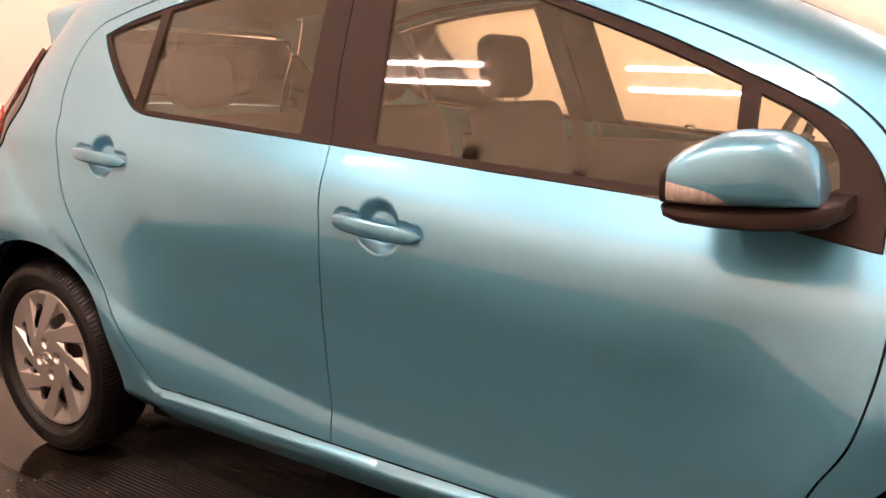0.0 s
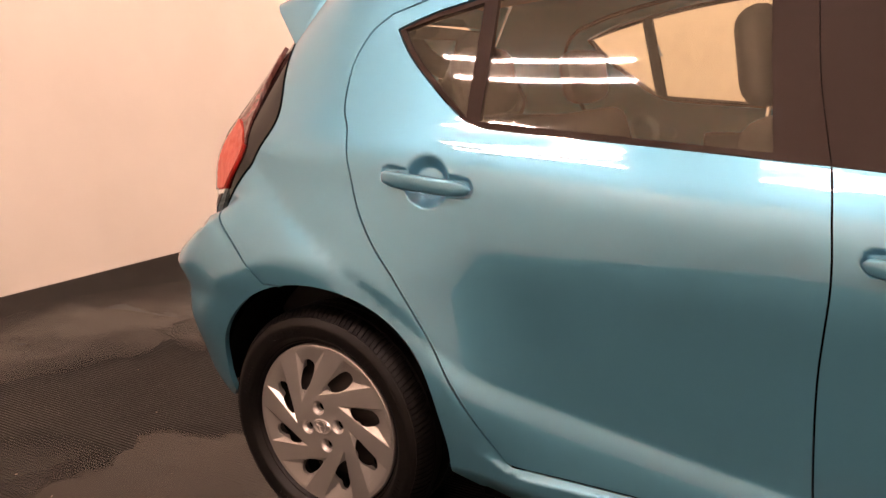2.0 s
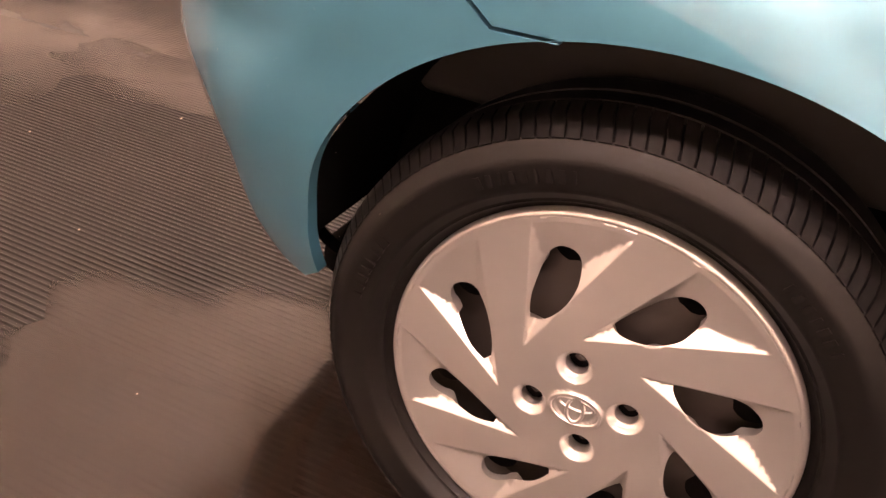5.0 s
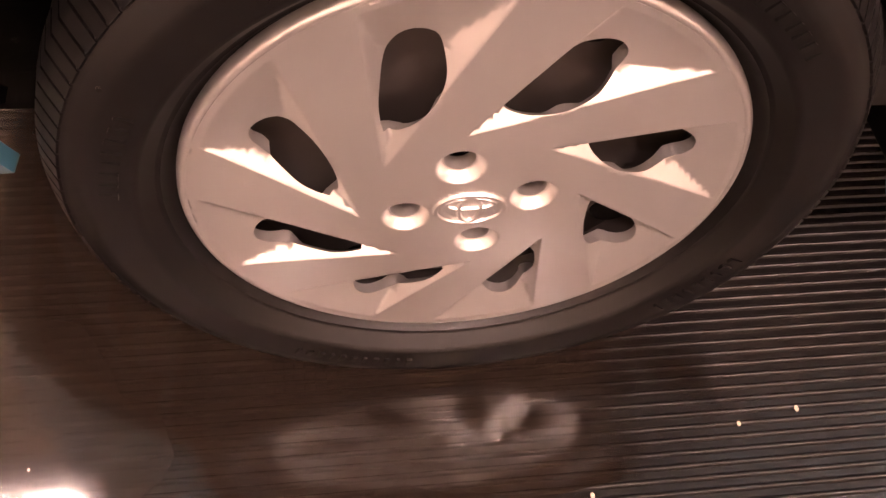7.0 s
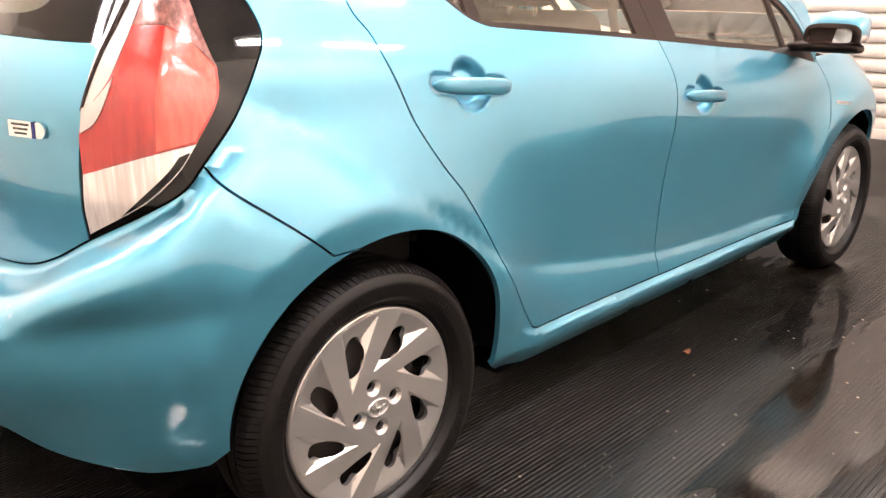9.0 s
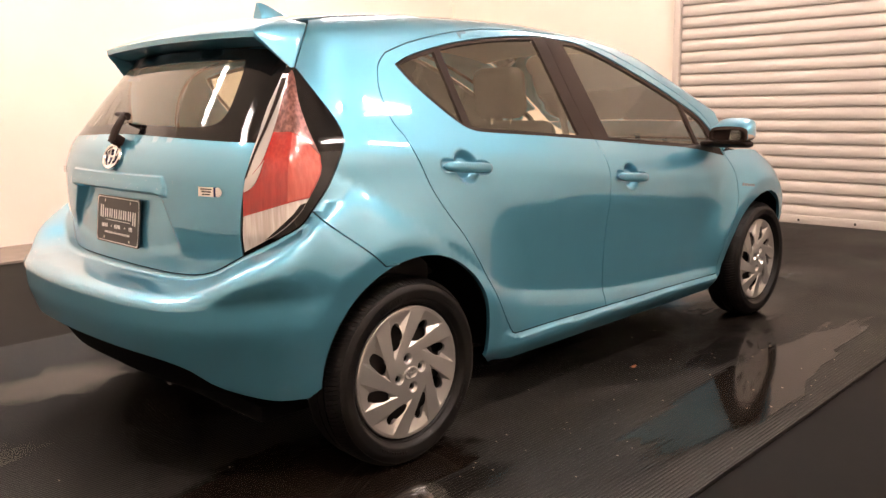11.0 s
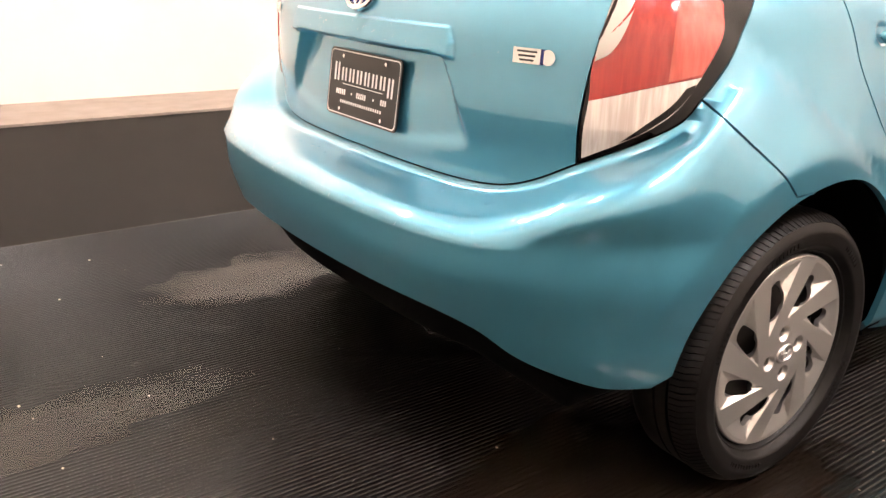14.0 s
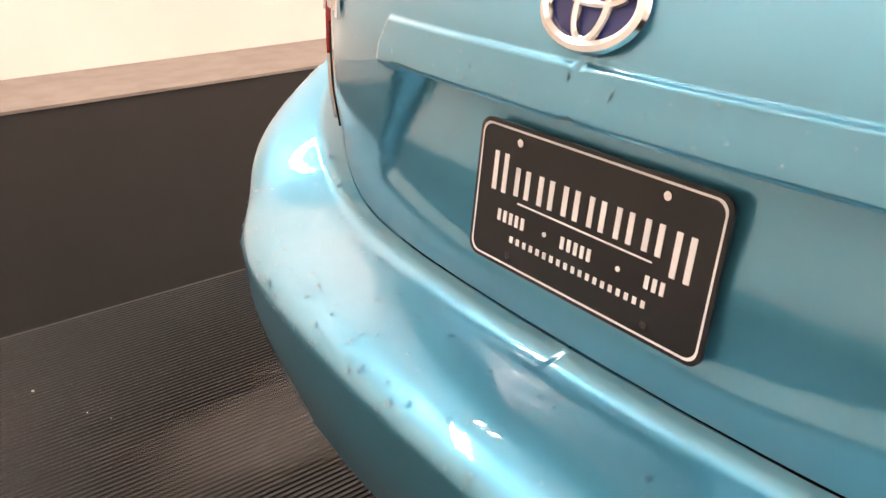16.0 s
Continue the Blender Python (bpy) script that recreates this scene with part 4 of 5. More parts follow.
# wheel housings and underside
for hx, r in ((ARCH_X, 0.385), (2.55, 0.375)):
    for s in (1, -1):
        bm = bmesh.new()
        n = 28
        rows = []
        for k in range(n + 1):
            a = radians(-2 + 176 * k / n)
            x, z = hx + r * math.cos(a), 0.302 + r * math.sin(a)
            q = q_of(x, 0.80) if x < X0 else x if x < X1 else X1 + 1.1 * math.degrees(math.atan2(x - X1, 0.80)) / 90
            out = min(0.775, abs(float(shell(np.array([q]), np.array([z]))[0][1])) - 0.016)
            rows.append([bm.verts.new((x, -s * yy, z)) for yy in (out, 0.52)])
        for a, b in zip(rows, rows[1:]):
            bm.faces.new((a[0], a[1], b[1], b[0]))
        bm.faces.new([a[1] for a in rows])
        part("wheel_housing", bm, INNER, car, "black wheel arch liner")
part("underbody", box_bm(-0.42, -0.60, 0.20, 3.10, 0.60, 0.26, 0.02), INNER, car, "dark underside")
part("sill_underside", box_bm(0.44, -0.745, 0.205, 2.08, -0.60, 0.25, 0.01), INNER, car)
part("sill_underside", box_bm(0.44, 0.60, 0.205, 2.08, 0.745, 0.25, 0.01), INNER, car)
# inner floor of the cabin and boot hides the ground
part("cabin_floor", box_bm(0.30, -0.68, 0.262, 2.35, 0.68, 0.32, 0.01), CABIN, car)
part("boot_lining", box_bm(-0.40, -0.50, 0.50, 0.28, 0.50, 0.60, 0.02), CABIN, car)

# ---- tail lamps ----
def lens(name, dark, light, metal=0.0):
    """Moulded lens with fine upright flutes under a glossy face."""
    m = material(name, light, 0.2, metal, Coat_Weight=1.0, Coat_Roughness=0.03)
    tc = node(m, "ShaderNodeTexCoord")
    way = node(m, "ShaderNodeMapping", Scale=(120, 120, 7))
    n = node(m, "ShaderNodeTexNoise", Scale=1.0, Detail=3)
    r = node(m, "ShaderNodeValToRGB")
    r.color_ramp.elements[0].position, r.color_ramp.elements[1].position = 0.36, 0.64
    r.color_ramp.elements[0].color, r.color_ramp.elements[1].color = (*dark, 1), (*light, 1)
    wire(m, tc, "Object", way, "Vector")
    wire(m, way, "Vector", n, "Vector")
    wire(m, n, "Fac", r, "Fac")
    wire(m, r, "Color", bsdf(m), "Base Color")
    b = node(m, "ShaderNodeBump", Strength=0.25, Distance=0.002)
    wire(m, n, "Fac", b, "Height")
    wire(m, b, "Normal", bsdf(m), "Normal")
    return m


RED_LENS = lens("red_lens", (0.30, 0.010, 0.007), (0.40, 0.020, 0.013))
OUTER_LENS = lens("outer_red_lens", (0.44, 0.050, 0.030), (0.52, 0.075, 0.050))
BLUSH_LENS = lens("pale_red_lens", (0.10, 0.030, 0.025), (0.26, 0.10, 0.085), 0.3)
CLEAR_LENS = lens("clear_lens", (0.58, 0.50, 0.46), (0.82, 0.75, 0.71), 0.45)
R_TOP = [(-0.282, 1.060), (-0.238, 1.052), (-0.207, 1.030), (-0.178, 0.994)]
R_LOW = [(-0.206, 0.880), (-0.252, 0.868), (-0.342, 0.834)]
R_IN = [(-0.342, 0.834), (-0.338, 0.915), (-0.300, 0.985), (-0.282, 1.060)]
B_IN = [(-0.282, 1.060), (-0.274, 1.102), (-0.252, 1.222)]
RED = outline(R_TOP, [R_TOP[-1], (-0.180, 0.944), (-0.206, 0.880)], R_LOW, R_IN)
BLUSH = outline(B_IN, [(-0.252, 1.222), (-0.238, 1.226), (-0.224, 1.14), (-0.206, 1.075), (-0.178, 0.994)], R_TOP[::-1])
CLEAR = outline(R_LOW[::-1], [(-0.206, 0.880), (-0.228, 0.836), (-0.268, 0.788), (-0.345, 0.732)], [(-0.345, 0.732), (-0.346, 0.78), (-0.342, 0.834)])
STRIP = outline([(-0.3395, 0.905), (-0.333, 0.950), (-0.318, 1.03), (-0.300, 1.13), (-0.268, 1.225)], [(-0.268, 1.225), (-0.253, 1.222)], B_IN[::-1], [(-0.282, 1.060), (-0.300, 0.985), (-0.328, 0.930), (-0.3395, 0.905)])
OUTER = outline([(-0.240, 1.050), (-0.207, 1.028), (-0.182, 0.994)], [(-0.182, 0.994), (-0.184, 0.944), (-0.208, 0.884)], [(-0.208, 0.884), (-0.250, 0.872)], [(-0.250, 0.872), (-0.248, 0.960), (-0.240, 1.050)])
HOOK = outline([(-0.3385, 0.900), (-0.320, 0.915), (-0.306, 0.945), (-0.296, 0.985)], [(-0.296, 0.985), (-0.303, 0.972), (-0.318, 0.950), (-0.334, 0.938)], [(-0.334, 0.938), (-0.3385, 0.900)])
WEDGE = outline([(-0.226, 0.862), (-0.214, 0.866), (-0.232, 0.832), (-0.268, 0.790), (-0.300, 0.766)], [(-0.300, 0.766), (-0.268, 0.803), (-0.240, 0.838), (-0.226, 0.862)])
for s in (1, -1):
    lamp = sheet("tail_lamp", shell, outline(LAMP_EDGE, LAMP_LOW, LAMP_IN, [LAMP_IN[-1], LAMP_EDGE[0]]), GLOSS_BLACK, car, "tail lamp with red and clear lenses in a gloss black surround", sides=(s,), step=0.02, edge_step=0.012, lift=lambda a, b: np.full(len(a), 0.003))
    bulge = lambda a, b: 0.008 + 0.010 * np.exp(-((a + 0.240) / 0.025) ** 2)
    sheet("red_lens", shell, RED, RED_LENS, lamp, "glossy red lens", sides=(s,), step=0.012, edge_step=0.012, lift=bulge, flange=0.012, gap=0.0003)
    sheet("outer_lens", shell, OUTER, OUTER_LENS, lamp, "brighter red outer lens", sides=(s,), step=0.012, edge_step=0.012, lift=lambda a, b: bulge(a, b) + 0.004, flange=0.006, gap=0.0003)
    sheet("reflector_hook", shell, HOOK, COVER, lamp, "pale reflector hook", sides=(s,), step=0.012, edge_step=0.012, lift=lambda a, b: bulge(a, b) + 0.0035, flange=0.005, gap=0.0003)
    sheet("lamp_wedge", shell, WEDGE, GLOSS_BLACK, lamp, "smoked wedge under the clear lens", sides=(s,), step=0.012, edge_step=0.012, lift=lambda a, b: bulge(a, b) + 0.003, flange=0.005, gap=0.0003)
    sheet("upper_lens", shell, BLUSH, BLUSH_LENS, lamp, "pale red upper lens with water drops", sides=(s,), step=0.012, edge_step=0.012, lift=bulge, flange=0.012, gap=0.0003)
    sheet("clear_lens", shell, CLEAR, CLEAR_LENS, lamp, "clear reversing lens", sides=(s,), step=0.012, edge_step=0.012, lift=bulge, flange=0.012, gap=0.0003)
    sheet("light_strip", shell, STRIP, COVER, lamp, "pale ribbed light strip", sides=(s,), step=0.012, edge_step=0.012, lift=bulge, flange=0.012, gap=0.0003)
    for k in range(5):
        line = np.array([(-0.335 + 0.0058 * k + 0.068 * t - 0.0035 * k * t, 0.935 + 0.022 * k + (0.275 - 0.022 * k) * t) for t in np.linspace(0, 1, 14)])
        w = np.array([0.0016, 0.0])
        sheet("rib", shell, np.vstack([line - w, line[::-1] + w]), BLACK_TRIM, lamp, sides=(s,), step=0.05, edge_step=0.03, gap=0.0, lift=lambda a, b: bulge(a, b) + 0.0025, flange=0.003)

# ---- spoiler ----
def spoiler_lines():
    """From the right-hand tip over the roof to the left-hand tip: the seam with the roof, the trailing edge, its lower lip and the inner line."""
    top_y = float(seam_y(np.array([-0.115]))[0])
    ys = top_y * np.sin(np.linspace(0, 1, 22) * math.pi / 2)
    seam = [np.array((-0.119, -y, z + 0.0005)) for y, z in zip(ys, crown_z(np.full(22, -0.115), ys))]
    edge = [np.array((-0.342 + 0.032 * (y / top_y) ** 2, -y * 0.495 / top_y, 1.366 - 0.008 * (y / top_y) ** 2)) for y in ys]
    q0, z0 = rear_quarter_top()[-1]
    k = np.linspace(0, 1, 12)[1:]
    cheek = shell(q0 + (-0.236 - q0) * k - 0.0035, z0 + (1.251 - z0) * k)
    tip = cheek[-1] + np.array((-0.006, 0.002, -0.001))
    seam += list(cheek)
    last = edge[-1]
    bend = np.array((-0.304, -0.504, 1.345))
    edge += [last + (bend - last) * min(1, t / 0.14) if t < 0.14 else bend + (tip - bend) * (t - 0.14) / 0.86 for t in k]
    seam, edge = np.array(seam), np.array(edge)
    drop = np.concatenate([np.full(22, 0.020), 0.020 - 0.008 * k])[:, None]
    fold = np.concatenate([np.zeros(22), k])[:, None]
    lip = edge + drop * ((1 - fold) * np.array((0.10, 0, -1)) + fold * np.array((0.5, 0.85, -0.25)))
    inner = lip + (1 - fold) * np.array((0.085, 0.0, -0.022)) + fold * np.array((0.03, 0.035, -0.005))
    return seam, edge, lip, inner


def loft(rows):
    bm = bmesh.new()
    vs = [[bm.verts.new(c) for c in r] for r in rows]
    for a, b in zip(vs, vs[1:]):
        for i in range(len(a) - 1):
            bm.faces.new((a[i], a[i + 1], b[i + 1], b[i]))
    return bm


seam, edge, lip_line, inner = spoiler_lines()
whole = lambda line: np.vstack([line[::-1], line[1:] * [1, -1, 1]])
rise = np.linspace(0, 1, 7)
rows = [whole(seam) + [0, 0, -0.010], whole(seam)]
for t in rise[1:-1]:
    line = seam + (edge - seam) * t
    line[:, 2] += 0.010 * math.sin(math.pi * t) * np.concatenate([np.ones(22), np.linspace(1, 0, 12)[1:]])
    rows.append(whole(line))
rows += [whole(edge) + [0.004, 0, 0.0005], whole(edge) + [0, 0, -0.003], whole(lip_line), whole(inner)]
lip = part("spoiler", loft(rows), PAINT, car, "teal roof spoiler over the rear window", auto=40)
part("spoiler_underside", loft([whole(inner)[10:-10], whole(inner)[10:-10] * [0, 1, 0] + [-0.225, 0, 1.318]]), BLACK_TRIM, lip, "black underside")
g = whole(seam)[9:-9]
put("spoiler_gap", np.vstack([g + [-0.0005, 0, -0.003], g + [0.0025, 0, -0.003]]), [(i, i + 1, len(g) + i + 1, len(g) + i) for i in range(len(g) - 1)], INNER, lip)

# roof aerial fin
bm = bmesh.new()
rows = []
for k in range(12):
    t = k / 11
    x = 0.028 + 0.175 * t
    h = 0.060 * (0.5 + 0.5 * math.cos(math.pi * t ** 0.9))
    w = 0.030 * (1 - 0.75 * t ** 2)
    z0 = float(roof_z(np.array([x]))[0]) - 0.004
    ring = []
    for i in range(9):
        a = math.pi * i / 8
        ring.append(bm.verts.new((x, w * math.cos(a) * (0.25 + 0.75 * (1 - math.sin(a) ** 1.2)), z0 + (h + 0.004) * math.sin(a) ** 0.9)))
    rows.append(ring)
for a, b in zip(rows, rows[1:]):
    for i in range(8):
        bm.faces.new((a[i], a[i + 1], b[i + 1], b[i]))
bm.faces.new(rows[0])
part("aerial_fin", bm, PAINT, car, "teal shark fin aerial", auto=50)

# ---- hatch fittings ----
def rear_point(y, z, lift=0.0):
    """A point on the hatch at lateral y and height z, with its outward normal."""
    q = -0.85 + 1.1 * np.degrees(np.arctan2(abs(y), 0.80)) / 90
    for _ in range(12):
        p = shell(np.array([q]), np.array([z]))[0]
        q += (abs(y) - abs(p[1])) * 0.9
    pp, nn = on_surface(shell, np.array([q]), np.array([z]), None)
    p, n = pp[0], nn[0]
    if y > 0:
        p, n = p * [1, -1, 1], n * [1, -1, 1]
    return Vector(p) + Vector(n) * lift, Vector(n)


def rear_frame(y, z, lift=0.0):
    """A pose on the hatch: local x to the viewer's right, y up the panel, z outwards."""
    p, n = rear_point(y, z, lift)
    right = Vector((0, -1, 0))
    right = (right - n * right.dot(n)).normalized()
    up = n.cross(right)
    return Matrix(((right.x, up.x, n.x, p.x), (right.y, up.y, n.y, p.y), (right.z, up.z, n.z, p.z), (0, 0, 0, 1)))


m = rear_frame(0.0, 0.984, 0.006)
emblem = part("emblem", ring_bm(0.054, 0.037, 0.0062, m, 1.1), CHROME, car, "chrome oval emblem on dark blue")
part("backing", disc_bm(0.052, 0.035, m @ Matrix.Translation((0, 0, -0.002))), BLUE, emblem)
part("inner_ring", ring_bm(0.017, 0.032, 0.0045, m), CHROME, emblem)
part("inner_bar", ring_bm(0.037, 0.0135, 0.0040, m @ Matrix.Translation((0, 0.013, 0))), CHROME, emblem)

m = rear_frame(-0.522, 0.900, 0.003)
badge = part("badge", merge(bar_bm(-0.014, 0, 0.056, 0.027, m, 0.004), disc_bm(0.014, 0.0135, m @ Matrix.Translation((0.028, 0, 0.002)), 0.004)), CHROME, car, "small silver badge with a blue band")
part("band", bar_bm(0.0165, 0, 0.005, 0.027, m, 0.0075), BLUE, badge)
for k in range(3):
    part("line", bar_bm(-0.014, 0.0075 - 0.0075 * k, 0.040 - 0.006 * k, 0.0036, m, 0.0052), PLATE, badge)
m = rear_frame(0.515, 0.925, 0.004)
name_badge = part("name_badge", bar_bm(0.024, -0.004, 0.016, 0.026, m, 0.004), CHROME, car, "chrome model badge")
for k in range(5):
    part("letter_bar", bar_bm(-0.032 + 0.0105 * k, 0, 0.0075, 0.016, m, 0.004), CHROME, name_badge)

# number plate blank with dealer insert, its lettering as plain bars
PW, PH = 0.310, 0.155
tilt = radians(-7)
pm = Matrix.Translation((-0.5400, -0.004, 0.778)) @ Matrix(((0, -math.sin(tilt), -math.cos(tilt), 0), (-1, 0, 0, 0), (0, math.cos(tilt), -math.sin(tilt), 0), (0, 0, 0, 1)))


def rounded_plate(w, h, r, depth, m, hole=None):
    pts = []
    for cx, cy, a0 in ((w / 2 - r, h / 2 - r, 0), (-w / 2 + r, h / 2 - r, 90), (-w / 2 + r, -h / 2 + r, 180), (w / 2 - r, -h / 2 + r, 270)):
        for k in range(7):
            a = radians(a0 + 15 * k)
            pts.append((cx + r * math.cos(a), cy + r * math.sin(a)))
    bm = bmesh.new()
    if hole is None:
        top = [bm.verts.new(m @ Vector((x, y, depth))) for x, y in pts]
        low = [bm.verts.new(m @ Vector((x, y, 0))) for x, y in pts]
        bm.faces.new(top)
        bm.faces.new(low[::-1])
        for i in range(len(pts)):
            j = (i + 1) % len(pts)
            bm.faces.new((top[i], low[i], low[j], top[j]))
    else:
        f = [(x * (1 - 2 * hole / w), y * (1 - 2 * hole / h)) for x, y in pts]
        a = [bm.verts.new(m @ Vector((x, y, depth))) for x, y in pts]
        b = [bm.verts.new(m @ Vector((x, y, depth))) for x, y in f]
        for i in range(len(pts)):
            j = (i + 1) % len(pts)
            bm.faces.new((a[i], a[j], b[j], b[i]))
    return bm


plate = part("number_plate", rounded_plate(PW, PH, 0.014, 0.004, pm), PLATE, car, "black dealer plate with white bars and border")
part("border", rounded_plate(PW - 0.008, PH - 0.008, 0.012, 0.0046, pm, 0.0024), WHITE, plate)
top = pm @ Matrix.Translation((0, 0, 0.0042))
# large word: eight bars, first and last taller
xs = np.linspace(-0.118, 0.118, 8)
for k, x in enumerate(xs):
    tall = 0.042 if k in (0, 7) else 0.030
    for dx in (-0.0075, 0.0075):
        part("letter_bar", bar_bm(x + dx, 0.020 - (0.007 if k == 7 else 0) + (0.004 if k == 0 else 0), 0.0062, tall, top, 0.0012), WHITE, plate)
part("rule", bar_bm(0.0, -0.002, 0.175, 0.0016, top, 0.0012), WHITE, plate)
for x0, count in ((-0.112, 5), (-0.020, 5), (0.086, 3)):
    for k in range(count):
        part("letter_bar", bar_bm(x0 + 0.0088 * k, -0.0215, 0.0046, 0.0125, top, 0.0012), WHITE, plate)
for x in (-0.045, 0.052):
    part("dot", disc_bm(0.0026, 0.0026, top @ Matrix.Translation((x, -0.0215, 0.0006)), 0.001, 12), WHITE, plate)
for k in range(19):
    part("letter_bar", bar_bm(-0.090 + 0.0098 * k, -0.0430, 0.0044, 0.0068, top, 0.0012), WHITE, plate)
for x, y in ((-0.092, 0.061), (0.092, 0.061), (-0.092, -0.061), (0.092, -0.061)):
    part("screw", disc_bm(0.0042, 0.0042, top @ Matrix.Translation((x, y, 0.0022)), 0.0022, 16), CHROME, plate)

# wiper
m = rear_frame(-0.012, 1.030, 0.0)
wiper = part("rear_wiper", merge(disc_bm(0.019, 0.019, m @ Matrix.Translation((0, 0, 0.030)), 0.034, 24)), BLACK_TRIM, car, "black rear wiper parked at the window's foot")
bm = bmesh.new()
path = [(0.0, -0.014, 0.028, 0.021), (0.005, 0.020, 0.036, 0.021), (0.009, 0.050, 0.038, 0.019), (0.004, 0.076, 0.034, 0.017), (-0.012, 0.086, 0.030, 0.013)]
loops = []
for x, y, z, w in path:
    loops.append([bm.verts.new(m @ Vector((x + w * math.cos(a), y, z + w * 0.55 * math.sin(a)))) for a in np.linspace(0, 2 * math.pi, 10, endpoint=False)])
for a, b in zip(loops, loops[1:]):
    for i in range(10):
        bm.faces.new((a[i], a[(i + 1) % 10], b[(i + 1) % 10], b[i]))
bm.faces.new(loops[0])
bm.faces.new(loops[-1][::-1])
part("arm", bm, BLACK_TRIM, wiper)
bm = bmesh.new()
loops = []
for t in np.linspace(0, 1, 12):
    x = 0.012 - 0.105 * t
    w = 0.013 * (1 - 0.5 * t)
    loops.append([bm.verts.new(m @ Vector((x, 0.082 + 0.012 * t + w * math.cos(a), 0.026 - 0.006 * t + w * math.sin(a)))) for a in np.linspace(0, 2 * math.pi, 8, endpoint=False)])
for a, b in zip(loops, loops[1:]):
    for i in range(8):
        bm.faces.new((a[i], a[(i + 1) % 8], b[(i + 1) % 8], b[i]))
bm.faces.new(loops[0])
bm.faces.new(loops[-1][::-1])
part("blade", bm, BLACK_TRIM, wiper)

# lower valance and exhaust
VALANCE = outline([(-0.26, 0.33), (-0.351, 0.37), (-0.401, 0.41), (-0.46, 0.46), (-0.535, 0.475), (-0.669, 0.485), (-0.852, 0.485)], [(-0.852, 0.485), (-0.852, 0.30)], [(-0.852, 0.30), (-0.5, 0.28), (-0.26, 0.25)], [(-0.26, 0.25), (-0.26, 0.33)])
sheet("lower_valance", shell, VALANCE, INNER, bumper, "black lower valance", sides=(1, -1), lift=lambda a, b: np.full(len(a), -0.05), step=0.05, edge_step=0.03)
bm = revolve([(0.018, 0.0), (0.021, 0.0), (0.021, 0.25), (0.018, 0.25), (0.018, 0.0)], 24)
bmesh.ops.transform(bm, matrix=Matrix.Translation((-0.560, -0.316, 0.317)) @ pose(0, 0, 0, 0, 0, -80), verts=bm.verts)
part("exhaust_pipe", bm, CHROME, car, "short steel exhaust pipe")

# wing badge, plain bars
for k in range(6):
    pp, nn = on_surface(shell, np.array([2.285 + 0.017 * k]), np.array([0.722 - 0.0022 * k]), None)
    bm = bmesh.new()
    bmesh.ops.create_cube(bm, size=1, matrix=Matrix.Translation(pp[0] + nn[0] * 0.0015) @ Matrix.Diagonal((0.011, 0.003, 0.013, 1)))
    part("badge_bar", bm, CHROME, car)

# ---- door mirrors ----
MIRROR_GLASS = material("mirror_glass", (0.62, 0.62, 0.62), 0.02, 1.0)
cap_top = curve([1.955, 1.975, 2.00, 2.05, 2.09, 2.125, 2.145, 2.152], [1.008, 1.026, 1.040, 1.057, 1.055, 1.038, 1.008, 0.975])
cap_out = curve([1.955, 2.00, 2.05, 2.10, 2.135, 2.152], [0.964, 0.972, 0.966, 0.945, 0.918, 0.890])


def mirror_ring(x, grow=1.0, low=0.950, y_in=0.782, n=30):
    """A cross section of the mirror shell: flat below, arched above, fuller on the outside."""
    z1, y1 = float(cap_top(x)), float(cap_out(x))
    cy, cz = (y1 + y_in) / 2, (z1 + low) / 2
    hy, hz = (y1 - y_in) / 2 * grow, (z1 - low) / 2 * grow
    out = []
    for k in range(n):
        a = 2 * math.pi * k / n
        c, w = math.cos(a), math.sin(a)
        p = 0.62 if w > 0 else 0.36
        out.append((x, -(cy + hy * math.copysign(abs(c) ** p, c)), cz + hz * math.copysign(abs(w) ** p, w)))
    return out


def lofted(rings, s, caps=(True, True)):
    bm = bmesh.new()
    vs = [[bm.verts.new((x, y * s, z)) for x, y, z in r] for r in rings]
    for a, b in zip(vs, vs[1:]):
        for i in range(len(a)):
            j = (i + 1) % len(a)
            bm.faces.new((a[i], a[j], b[j], b[i]))
    if caps[0]:
        bm.faces.new(vs[0])
    if caps[1]:
        bm.faces.new(vs[-1][::-1])
    return bm


